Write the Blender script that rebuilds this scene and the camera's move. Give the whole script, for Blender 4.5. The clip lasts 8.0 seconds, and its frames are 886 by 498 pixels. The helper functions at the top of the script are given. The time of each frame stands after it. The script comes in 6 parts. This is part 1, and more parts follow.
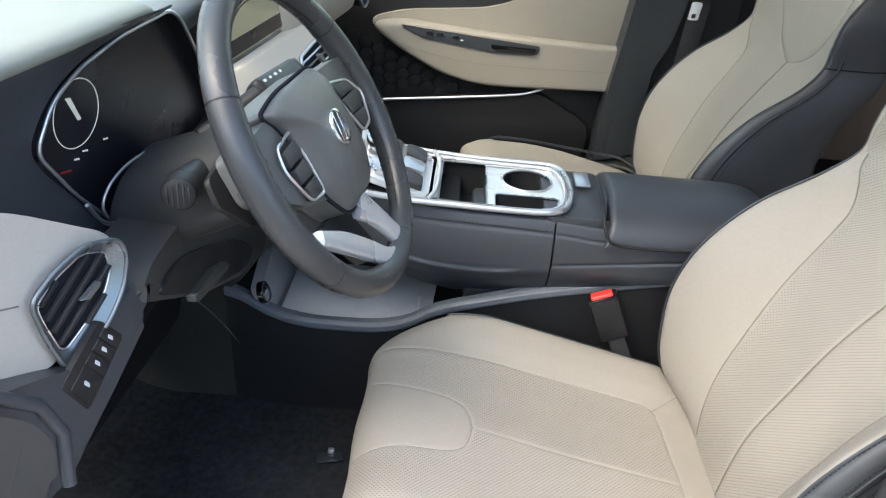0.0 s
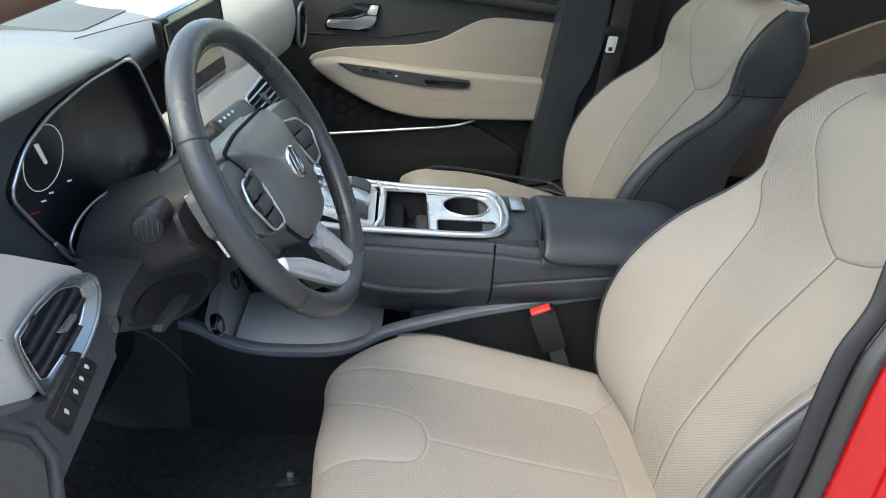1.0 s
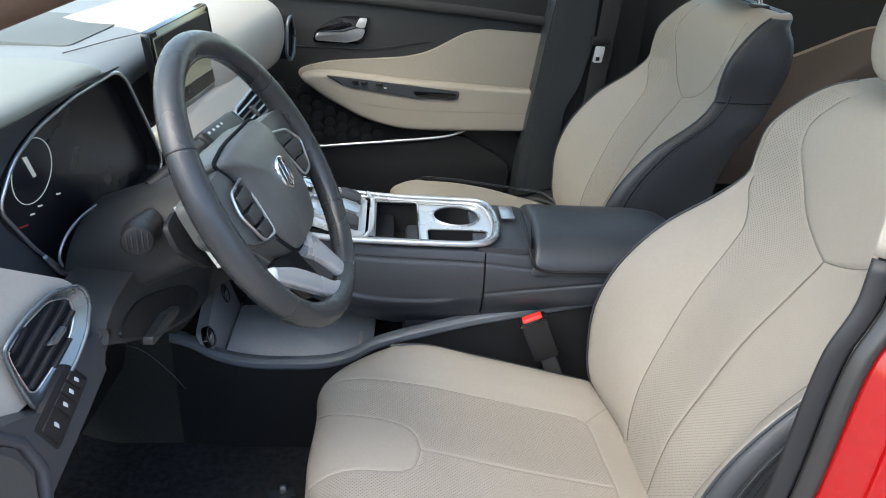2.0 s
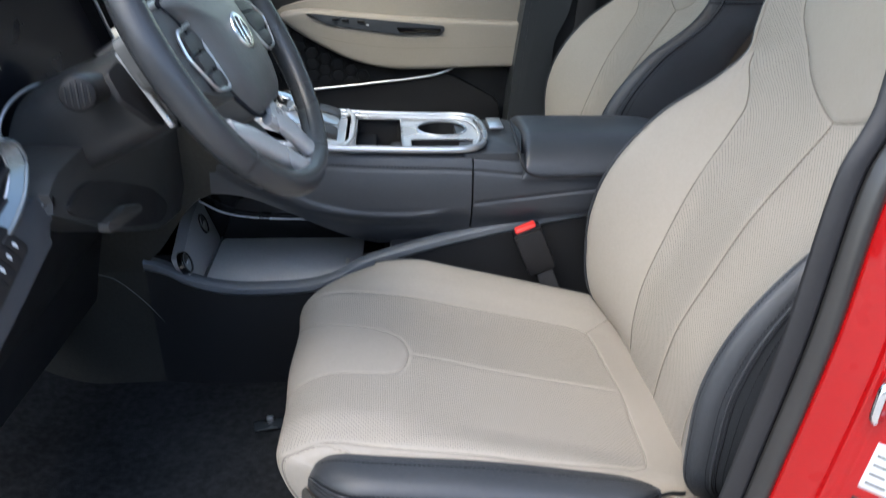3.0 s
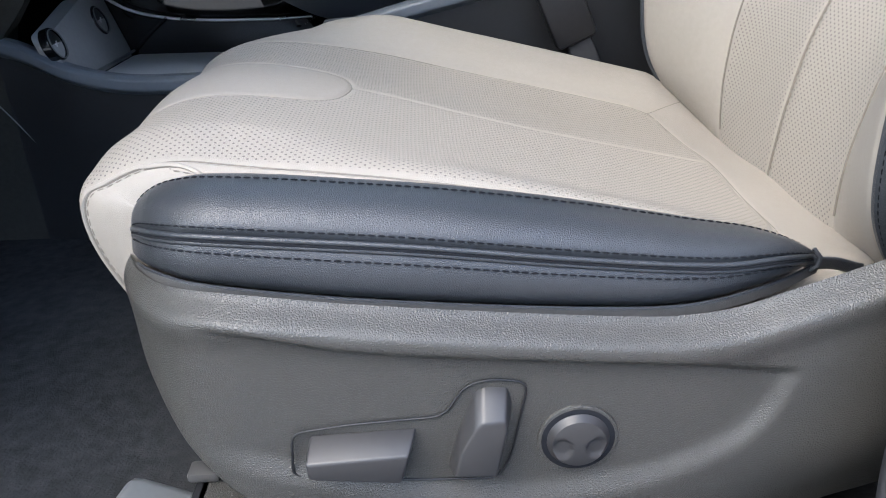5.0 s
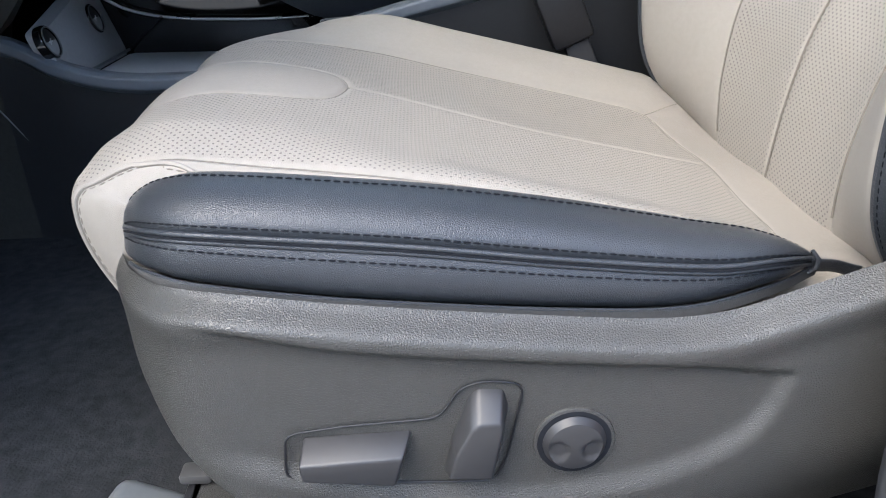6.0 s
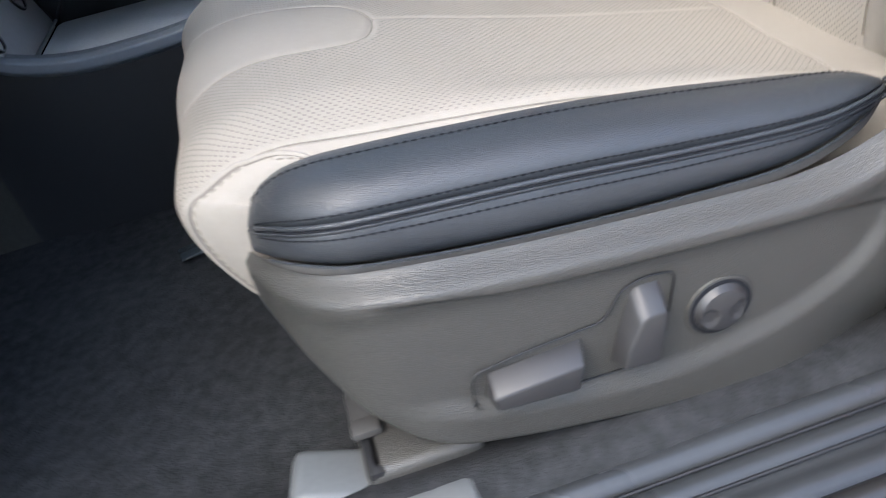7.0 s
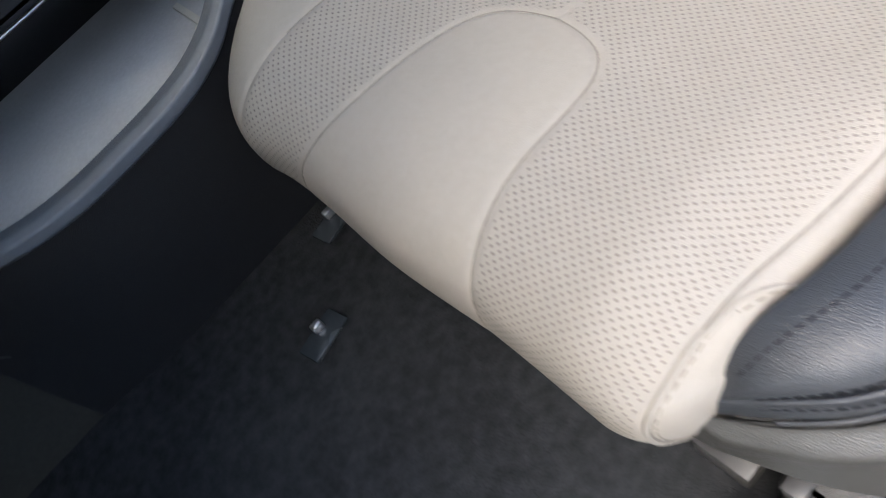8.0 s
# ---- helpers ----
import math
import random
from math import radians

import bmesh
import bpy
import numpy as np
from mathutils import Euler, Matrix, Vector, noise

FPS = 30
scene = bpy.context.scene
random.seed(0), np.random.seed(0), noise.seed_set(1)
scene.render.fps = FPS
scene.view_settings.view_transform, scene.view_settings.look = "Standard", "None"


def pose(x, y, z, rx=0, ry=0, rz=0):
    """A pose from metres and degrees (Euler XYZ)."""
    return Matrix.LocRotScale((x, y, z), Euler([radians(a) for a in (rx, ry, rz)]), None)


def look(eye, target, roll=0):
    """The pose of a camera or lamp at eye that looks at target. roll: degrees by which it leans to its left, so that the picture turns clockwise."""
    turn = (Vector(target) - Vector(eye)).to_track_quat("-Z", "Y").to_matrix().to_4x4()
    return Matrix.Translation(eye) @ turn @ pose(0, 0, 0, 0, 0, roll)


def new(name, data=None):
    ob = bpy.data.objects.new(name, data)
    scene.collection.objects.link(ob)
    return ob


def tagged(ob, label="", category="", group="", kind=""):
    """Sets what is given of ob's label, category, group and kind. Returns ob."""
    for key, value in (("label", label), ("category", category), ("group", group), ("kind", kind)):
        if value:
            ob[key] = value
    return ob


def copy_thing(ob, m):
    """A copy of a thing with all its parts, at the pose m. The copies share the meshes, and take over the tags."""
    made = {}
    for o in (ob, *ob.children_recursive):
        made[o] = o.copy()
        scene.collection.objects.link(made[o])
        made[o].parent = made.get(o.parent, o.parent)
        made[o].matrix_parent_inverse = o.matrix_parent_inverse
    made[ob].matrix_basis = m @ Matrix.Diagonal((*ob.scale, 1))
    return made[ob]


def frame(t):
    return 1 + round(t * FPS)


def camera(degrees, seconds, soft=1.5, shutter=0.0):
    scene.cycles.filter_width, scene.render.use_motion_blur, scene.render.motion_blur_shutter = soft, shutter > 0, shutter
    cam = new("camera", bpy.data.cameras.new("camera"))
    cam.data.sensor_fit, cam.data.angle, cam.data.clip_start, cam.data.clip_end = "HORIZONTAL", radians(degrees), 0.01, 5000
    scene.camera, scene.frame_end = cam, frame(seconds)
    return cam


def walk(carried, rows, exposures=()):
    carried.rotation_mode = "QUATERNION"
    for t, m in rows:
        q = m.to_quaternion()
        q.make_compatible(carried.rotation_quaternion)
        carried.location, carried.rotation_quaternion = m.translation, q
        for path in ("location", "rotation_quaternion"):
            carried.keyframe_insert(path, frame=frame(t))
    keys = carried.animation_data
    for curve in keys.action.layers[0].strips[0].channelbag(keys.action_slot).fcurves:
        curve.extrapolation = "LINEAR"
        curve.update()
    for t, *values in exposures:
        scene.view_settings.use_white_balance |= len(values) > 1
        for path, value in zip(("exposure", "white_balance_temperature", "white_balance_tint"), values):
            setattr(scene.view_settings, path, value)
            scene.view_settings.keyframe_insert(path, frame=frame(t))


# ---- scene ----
cam = camera(61.4, 8.0, soft=1.0, shutter=0.25)
METRES, EYE, TILT, LEAN, TURN = 1.35, 1.40, -30.0, -4.0, 3.0
ROWS = [
    (0.0, 0.0, 0.0, 0.0, 0.0, 0.0, 0.0),
    (0.5, -0.0094, -0.0462, -0.001, -3.27, 1.48, 1.53),
    (1.0, -0.0136, -0.0555, -0.0084, -4.81, 2.19, 2.71),
    (2.5, -0.0092, -0.0561, -0.0176, -5.7, 3.25, 4.07),
    (3.0, 0.0042, 0.0012, -0.1222, -5.04, 3.0, 5.89),
    (3.5, 0.0378, 0.1534, -0.2582, -4.1, 3.75, 7.17),
    (4.0, 0.05, 0.2725, -0.3123, -2.67, 4.27, 7.6),
    (4.5, 0.0531, 0.3196, -0.3233, -2.01, 4.32, 7.2),
    (6.0, 0.0534, 0.3302, -0.3251, -2.4, 4.48, 6.76),
    (6.5, 0.0522, 0.3296, -0.325, -3.08, 2.76, 8.31),
    (7.0, -0.0299, 0.3268, -0.2749, -8.92, -7.26, 21.78),
    (7.5, -0.1268, 0.3727, -0.1639, -20.85, -21.67, 36.69),
    (8.0, -0.1184, 0.4921, -0.0764, -34.02, -35.29, 43.23),
]
walk_rows = [(t, pose(0, 0, EYE, TILT, LEAN, TURN) @ pose(METRES * x, METRES * y, METRES * z, 90 + pitch, roll, yaw)) for t, x, y, z, yaw, pitch, roll in ROWS]
walk(cam, walk_rows, [(0.0, 2.75, 6650, 4), (0.6, 2.58, 6600, 4), (2.5, 2.47, 6350, 5), (3.5, 2.40, 6150, 7), (4.5, 2.70, 6150, 6), (6.5, 2.73, 6150, 6), (7.2, 2.80, 6400, 6), (8.0, 2.80, 6600, 7)])

# ---- world, sun ----
SUN_EL, SUN_AZ = 55.0, 225.0
world = bpy.data.worlds.new("sky")
scene.world = world
world.use_nodes = True
wn = world.node_tree.nodes
sky = wn.new("ShaderNodeTexSky")
sky.sky_type, sky.sun_disc = "NISHITA", False
sky.sun_elevation, sky.sun_rotation = radians(SUN_EL), radians(SUN_AZ)
sky.air_density, sky.dust_density = 1.0, 2.5
wn["Background"].inputs["Strength"].default_value = 0.15
world.node_tree.links.new(sky.outputs[0], wn["Background"].inputs["Color"])
sun = new("sun", bpy.data.lights.new("sun", "SUN"))
sun.data.energy, sun.data.angle, sun.data.color = 0.22, radians(60), (1.0, 0.95, 0.88)
sun_way = Vector((math.sin(radians(SUN_AZ)) * math.cos(radians(SUN_EL)), math.cos(radians(SUN_AZ)) * math.cos(radians(SUN_EL)), math.sin(radians(SUN_EL))))
sun.matrix_world = look(sun_way * 8, (0, 0, 0))


# ---- materials ----
def material(name, color, rough=0.5, metal=0.0, vary=0.12, vary_scale=9.0, grain=None, grain_scale=900.0, grain_depth=0.00025,
             coat=0.0, spots=None, emit=None, spec=0.5, sheen=0.0):
    """A surface: base colour with slow and fine variation, a grain relief (cells, fibres or noise) and, for hide, rows of punched holes."""
    m = bpy.data.materials.new(name)
    m.use_nodes = True
    n, l = m.node_tree.nodes, m.node_tree.links
    b = n["Principled BSDF"]
    b.inputs["Metallic"].default_value = metal
    b.inputs["Coat Weight"].default_value = coat
    b.inputs["Coat Roughness"].default_value = 0.05
    b.inputs["Specular IOR Level"].default_value = spec
    b.inputs["Sheen Weight"].default_value = sheen
    tc = n.new("ShaderNodeTexCoord")
    slow, fine = n.new("ShaderNodeTexNoise"), n.new("ShaderNodeTexNoise")
    slow.inputs["Scale"].default_value, slow.inputs["Detail"].default_value = vary_scale, 4
    fine.inputs["Scale"].default_value, fine.inputs["Detail"].default_value = vary_scale * 22, 2
    for t in (slow, fine):
        l.new(tc.outputs["Object"], t.inputs["Vector"])
    add = n.new("ShaderNodeMath")
    add.operation = "ADD"
    l.new(slow.outputs["Fac"], add.inputs[0])
    l.new(fine.outputs["Fac"], add.inputs[1])
    ramp = n.new("ShaderNodeMapRange")
    ramp.inputs["From Min"].default_value, ramp.inputs["From Max"].default_value = 0.6, 1.4
    ramp.inputs["To Min"].default_value, ramp.inputs["To Max"].default_value = 1 - vary, 1 + vary
    l.new(add.outputs[0], ramp.inputs["Value"])
    tint = n.new("ShaderNodeVectorMath")
    tint.operation = "SCALE"
    tint.inputs[0].default_value = color
    l.new(ramp.outputs[0], tint.inputs["Scale"])
    base = tint.outputs["Vector"]
    rr = n.new("ShaderNodeMapRange")
    rr.inputs["From Min"].default_value, rr.inputs["From Max"].default_value = 0.3, 0.7
    rr.inputs["To Min"].default_value, rr.inputs["To Max"].default_value = max(rough - 0.06, 0.02), min(rough + 0.06, 1)
    l.new(slow.outputs["Fac"], rr.inputs["Value"])
    l.new(rr.outputs[0], b.inputs["Roughness"])
    height = None
    if grain == "cells":
        g = n.new("ShaderNodeTexVoronoi")
        g.feature = "DISTANCE_TO_EDGE"
        g.inputs["Scale"].default_value = grain_scale
        l.new(tc.outputs["Object"], g.inputs["Vector"])
        sm = n.new("ShaderNodeMapRange")
        sm.interpolation_type = "SMOOTHSTEP"
        sm.inputs["From Max"].default_value = 0.35
        l.new(g.outputs["Distance"], sm.inputs["Value"])
        height = sm.outputs[0]
    elif grain == "noise":
        g = n.new("ShaderNodeTexNoise")
        g.inputs["Scale"].default_value, g.inputs["Detail"].default_value = grain_scale, 5
        l.new(tc.outputs["Object"], g.inputs["Vector"])
        height = g.outputs["Fac"]
    if spots:
        step, radius, dark = spots
        uv = n.new("ShaderNodeUVMap")
        sc = n.new("ShaderNodeVectorMath")
        sc.operation = "SCALE"
        sc.inputs["Scale"].default_value = 1 / step
        l.new(uv.outputs[0], sc.inputs[0])
        found = []
        for shift in (0.0, 0.5):
            mv, fr, ce, le = (n.new("ShaderNodeVectorMath") for _ in range(4))
            mv.operation, fr.operation, ce.operation, le.operation = "ADD", "FRACTION", "SUBTRACT", "LENGTH"
            mv.inputs[1].default_value, ce.inputs[1].default_value = (shift, shift, 0), (0.5, 0.5, 0)
            l.new(sc.outputs[0], mv.inputs[0])
            l.new(mv.outputs[0], fr.inputs[0])
            l.new(fr.outputs[0], ce.inputs[0])
            l.new(ce.outputs[0], le.inputs[0])
            found.append(le.outputs["Value"])
        mn = n.new("ShaderNodeMath")
        mn.operation = "MINIMUM"
        l.new(found[0], mn.inputs[0])
        l.new(found[1], mn.inputs[1])
        hole = n.new("ShaderNodeMapRange")
        hole.interpolation_type = "SMOOTHSTEP"
        hole.inputs["From Min"].default_value, hole.inputs["From Max"].default_value = radius * 0.6, radius * 1.25
        l.new(mn.outputs[0], hole.inputs["Value"])
        mix = n.new("ShaderNodeMix")
        mix.data_type = "RGBA"
        mix.inputs["A"].default_value = (*dark, 1)
        l.new(base, mix.inputs["B"])
        base = mix.outputs["Result"]
        near = n.new("ShaderNodeAttribute")
        near.attribute_name = "seam"
        plain = n.new("ShaderNodeMapRange")
        plain.inputs["From Min"].default_value, plain.inputs["From Max"].default_value = 0.0045, 0.0055
        plain.inputs["To Min"].default_value, plain.inputs["To Max"].default_value = 1.0, 0.0
        l.new(near.outputs["Fac"], plain.inputs["Value"])
        full = n.new("ShaderNodeMath")
        full.operation = "MAXIMUM"
        l.new(hole.outputs[0], full.inputs[0])
        l.new(plain.outputs[0], full.inputs[1])
        l.new(full.outputs[0], mix.inputs["Factor"])
        hole = full
        ad = n.new("ShaderNodeMath")
        ad.operation = "MULTIPLY_ADD"
        ad.inputs[1].default_value = 3.0
        l.new(hole.outputs[0], ad.inputs[0])
        if height is not None:
            l.new(height, ad.inputs[2])
        height = ad.outputs[0]
    if height is not None:
        bp = n.new("ShaderNodeBump")
        bp.inputs["Strength"].default_value, bp.inputs["Distance"].default_value = 0.8, grain_depth
        l.new(height, bp.inputs["Height"])
        l.new(bp.outputs[0], b.inputs["Normal"])
    l.new(base, b.inputs["Base Color"])
    if emit:
        b.inputs["Emission Color"].default_value, b.inputs["Emission Strength"].default_value = (*emit[0], 1), emit[1]
    return m


BEIGE = (0.292, 0.262, 0.224)
leather = material("beige_leather", BEIGE, 0.58, vary=0.05, spec=0.35, grain="cells", grain_scale=950, grain_depth=0.00012)
perforated = material("perforated_beige_leather", BEIGE, 0.6, vary=0.05, spec=0.35, grain="cells", grain_scale=950, grain_depth=0.00016, spots=(0.0058, 0.140, (0.125, 0.110, 0.094)))
leather_black = material("black_leather", (0.031, 0.034, 0.039), 0.36, vary=0.10, grain="cells", grain_scale=760, grain_depth=0.00017)
rim_leather = material("rim_leather", (0.037, 0.039, 0.041), 0.26, vary=0.05, grain="cells", grain_scale=1100, grain_depth=0.00008)
thread_black = material("black_thread", (0.013, 0.014, 0.017), 0.8, vary=0.2, spec=0.08)
seam_dark = material("seam_shadow", (0.17, 0.15, 0.125), 0.8, vary=0.1)
thread_beige = material("beige_thread", (0.19, 0.165, 0.135), 0.75, vary=0.2)
edge_tape = material("woven_edge_tape", (0.085, 0.082, 0.078), 0.75, spec=0.25, grain="noise", grain_scale=900, grain_depth=0.0005)
webbing = material("woven_trim", (0.034, 0.034, 0.036), 0.8, spec=0.2, grain="noise", grain_scale=700, grain_depth=0.0006)
plastic_grain = material("grained_dark_plastic", (0.047, 0.045, 0.041), 0.37, vary=0.08, spec=0.55, grain="cells", grain_scale=620, grain_depth=0.00028)
plastic = material("dark_plastic", (0.056, 0.054, 0.052), 0.38, vary=0.1, grain="noise", grain_scale=1500, grain_depth=0.0001)
hub_grey = material("hub_grey", (0.084, 0.085, 0.082), 0.32, vary=0.08, grain="cells", grain_scale=1000, grain_depth=0.0001)
clear_grey = material("clear_grey_plastic", (0.030, 0.036, 0.041), 0.25, vary=0.1)
plastic_blue = material("slate_soft_plastic", (0.036, 0.040, 0.047), 0.36, vary=0.1, grain="cells", grain_scale=900, grain_depth=0.0001)
plastic_black = material("black_plastic", (0.016, 0.016, 0.0175), 0.45, vary=0.15, spec=0.3, grain="noise", grain_scale=900, grain_depth=0.0002)
door_dark = material("dark_door_skin", (0.017, 0.0175, 0.019), 0.42, vary=0.1, spec=0.4, grain="cells", grain_scale=800, grain_depth=0.00015)
gloss_black = material("gloss_black", (0.006, 0.006, 0.007), 0.08, vary=0.1, coat=0.5)
switch_grey = material("switch_grey", (0.030, 0.029, 0.030), 0.42, vary=0.06)
satin = material("satin_silver", (0.62, 0.63, 0.65), 0.3, metal=0.9, vary=0.05)
chrome = material("chrome", (0.75, 0.76, 0.78), 0.12, metal=1.0, vary=0.03)
silver_paint = material("silver_paint", (0.66, 0.67, 0.69), 0.28, metal=0.6, vary=0.05)
scuff_grey = material("scuff_grey", (0.030, 0.032, 0.034), 0.3, vary=0.12)
grey_trim = material("grey_trim", (0.115, 0.12, 0.12), 0.45, vary=0.08)
tray_grey = material("tray_mat_grey", (0.50, 0.50, 0.49), 0.34, vary=0.10, vary_scale=14, grain="noise", grain_scale=600, grain_depth=0.0002)
socket_grey = material("socket_panel_grey", (0.30, 0.30, 0.30), 0.32, vary=0.08)
lip_slate = material("slate_lip", (0.115, 0.128, 0.145), 0.36, vary=0.08, grain="cells", grain_scale=900, grain_depth=0.0001)
dash_beige = material("beige_dash_skin", (0.43, 0.392, 0.34), 0.5, vary=0.05, grain="cells", grain_scale=800, grain_depth=0.00015)
dash_grey = material("grey_dash_top", (0.23, 0.245, 0.25), 0.55, vary=0.08, grain="cells", grain_scale=700, grain_depth=0.0002)
carpet = material("black_carpet", (0.027, 0.028, 0.0295), 0.95, vary=0.5, vary_scale=4, spec=0.08, grain="noise", grain_scale=420, grain_depth=0.0015)
rubber = material("black_rubber", (0.020, 0.019, 0.0185), 0.36, vary=0.1)
red_paint = material("red_car_paint", (0.25, 0.002, 0.003), 0.3, vary=0.03, coat=0.8, spec=0.1)
red_lens = material("red_button", (0.75, 0.035, 0.03), 0.4, vary=0.05)
white_print = material("white_print", (0.60, 0.61, 0.63), 0.5, vary=0.02)
screen_on = material("lit_screen", (0.02, 0.02, 0.02), 0.1, vary=0.0, emit=((0.40, 0.42, 0.32), 0.07))
screen_off = material("dark_screen", (0.013, 0.013, 0.017), 0.3, vary=0.0)
cluster_mark = material("lit_marks", (0.3, 0.3, 0.3), 0.4, vary=0.0, emit=((0.6, 0.65, 0.65), 0.08))
cluster_red = material("red_lit_marks", (0.2, 0.02, 0.02), 0.4, vary=0.0, emit=((0.5, 0.05, 0.04), 0.02))
concrete = material("pale_concrete", (0.34, 0.315, 0.275), 0.9, vary=0.25, vary_scale=3, grain="noise", grain_scale=180, grain_depth=0.004)
headlining = material("pale_headlining", (0.45, 0.44, 0.42), 0.9, vary=0.05)


def pane(name, tint):
    """Thin clear glass: it lets tinted light through and mirrors a little."""
    m = bpy.data.materials.new(name)
    m.use_nodes = True
    n, l = m.node_tree.nodes, m.node_tree.links
    n.remove(n["Principled BSDF"])
    through_, shine, mix = n.new("ShaderNodeBsdfTransparent"), n.new("ShaderNodeBsdfGlossy"), n.new("ShaderNodeMixShader")
    through_.inputs["Color"].default_value = (*tint, 1)
    shine.inputs["Roughness"].default_value = 0.02
    mix.inputs["Fac"].default_value = 0.06
    l.new(through_.outputs[0], mix.inputs[1])
    l.new(shine.outputs[0], mix.inputs[2])
    l.new(mix.outputs[0], n["Material Output"].inputs["Surface"])
    return m


glass = pane("screen_glass", (0.85, 0.86, 0.77))
# Filter for the added roof opening: sets how much top light enters.
added_roof_pane = pane("added_light_pane", (0.20, 0.19, 0.16))
yellow_print = material("yellow_print", (0.75, 0.55, 0.02), 0.5, vary=0.02)
label_white = material("label_white", (0.62, 0.64, 0.68), 0.35, vary=0.06)


# ---- building tools ----
def spline(keys):
    """A smooth curve through keys (s, a, b, ...): a function of s."""
    k = np.array(keys, float)
    s, p = k[:, 0], k[:, 1:]
    d = np.zeros_like(p)
    d[1:-1] = (p[2:] - p[:-2]) / (s[2:] - s[:-2])[:, None]
    d[0], d[-1] = (p[1] - p[0]) / (s[1] - s[0]), (p[-1] - p[-2]) / (s[-1] - s[-2])

    def at(x):
        x = min(max(x, s[0]), s[-1])
        i = min(max(int(np.searchsorted(s, x)) - 1, 0), len(s) - 2)
        h = s[i + 1] - s[i]
        t = (x - s[i]) / h
        return ((2 * t**3 - 3 * t**2 + 1) * p[i] + (t**3 - 2 * t**2 + t) * h * d[i] + (-2 * t**3 + 3 * t**2) * p[i + 1] + (t**3 - t**2) * h * d[i + 1])
    return at


def along(points):
    """A smooth curve through points, by its length from 0 to 1."""
    p = np.array(points, float)
    s = np.r_[0, np.cumsum(np.linalg.norm(np.diff(p, axis=0), axis=1))]
    f = spline(np.c_[s / s[-1], p])
    return f


def steps(f, n, a=0.0, b=1.0):
    return [f(a + (b - a) * i / (n - 1)) for i in range(n)]


def smooth(a, b, x):
    t = min(max((x - a) / (b - a), 0.0), 1.0)
    return t * t * (3 - 2 * t)


def thing(name, at, label, category, group="", kind=""):
    ob = new(name)
    ob.empty_display_size = 0.05
    ob.location = at
    return tagged(ob, label, category, group, kind)


def origin(ob):
    p = Vector((0, 0, 0))
    while ob is not None:
        p += ob.location
        ob = ob.parent
    return p


def link(name, me, mat, parent=None, label="", flat=False):
    ob = new(name, me)
    me.materials.append(mat)
    if not flat:
        me.polygons.foreach_set("use_smooth", [True] * len(me.polygons))
    if parent is not None:
        me.transform(Matrix.Translation(-origin(parent)))
        ob.parent = parent
    return tagged(ob, label)


def part(name, bm, mat, parent=None, label="", flat=False):
    me = bpy.data.meshes.new(name)
    bmesh.ops.recalc_face_normals(bm, faces=bm.faces)
    bm.to_mesh(me)
    bm.free()
    ob = link(name, me, mat, parent, label, flat)
    if not flat:
        me.set_sharp_from_angle(angle=radians(38))
    return ob


def raw(name, verts, faces, mat, parent=None, label="", uvs=None, sharp=50, seam=None):
    me = bpy.data.meshes.new(name)
    me.from_pydata([tuple(v) for v in verts], [], faces)
    if uvs is not None:
        lay = me.uv_layers.new(name="UVMap")
        idx = np.zeros(len(me.loops), dtype=np.int32)
        me.loops.foreach_get("vertex_index", idx)
        lay.data.foreach_set("uv", np.asarray(uvs, float)[idx].ravel())
    if seam is not None:
        me.attributes.new("seam", "FLOAT", "POINT").data.foreach_set("value", np.asarray(seam, np.float32))
    ob = link(name, me, mat, parent, label)
    if sharp:
        me.set_sharp_from_angle(angle=radians(sharp))
    return ob


def sheet(name, f, nu, nv, mat, parent=None, label="", uv=None, sharp=50, thick=0.0):
    """A surface f(u, v) over the unit square; thick gives it a back."""
    g = [[np.asarray(f(i / (nu - 1), j / (nv - 1)), float) for j in range(nv)] for i in range(nu)]
    verts = [p for row in g for p in row]
    faces = [(i * nv + j, (i + 1) * nv + j, (i + 1) * nv + j + 1, i * nv + j + 1) for i in range(nu - 1) for j in range(nv - 1)]
    uvs = [uv(i / (nu - 1), j / (nv - 1)) for i in range(nu) for j in range(nv)] if uv else None
    ob = raw(name, verts, faces, mat, parent, label, uvs, sharp)
    if thick:
        s = ob.modifiers.new("thickness", "SOLIDIFY")
        s.thickness, s.offset = thick, 0.0
    return ob


def tube(name, pts, r, mat, parent=None, label="", n=8, closed=False, flatten=1.0):
    """A round bar along points; r may be a list of radii."""
    p = [Vector(q) for q in pts]
    m = len(p)
    verts, faces, up = [], [], Vector((0.13, 0.29, 0.95))
    for i in range(m):
        d = (p[(i + 1) % m] - p[i - 1]) if closed else (p[min(i + 1, m - 1)] - p[max(i - 1, 0)])
        d.normalize()
        a = (up - d * up.dot(d)).normalized()
        up = a
        b = d.cross(a)
        q = r[i] if isinstance(r, (list, tuple)) else r
        for k in range(n):
            w = 2 * math.pi * k / n
            verts.append(p[i] + a * (q * math.cos(w)) + b * (q * flatten * math.sin(w)))
    last = m if closed else m - 1
    for i in range(last):
        for k in range(n):
            a0, b0 = i * n, ((i + 1) % m) * n
            faces.append((a0 + k, a0 + (k + 1) % n, b0 + (k + 1) % n, b0 + k))
    if not closed:
        faces += [tuple(range(n))[::-1], tuple(range((m - 1) * n, m * n))]
    return raw(name, verts, faces, mat, parent, label)


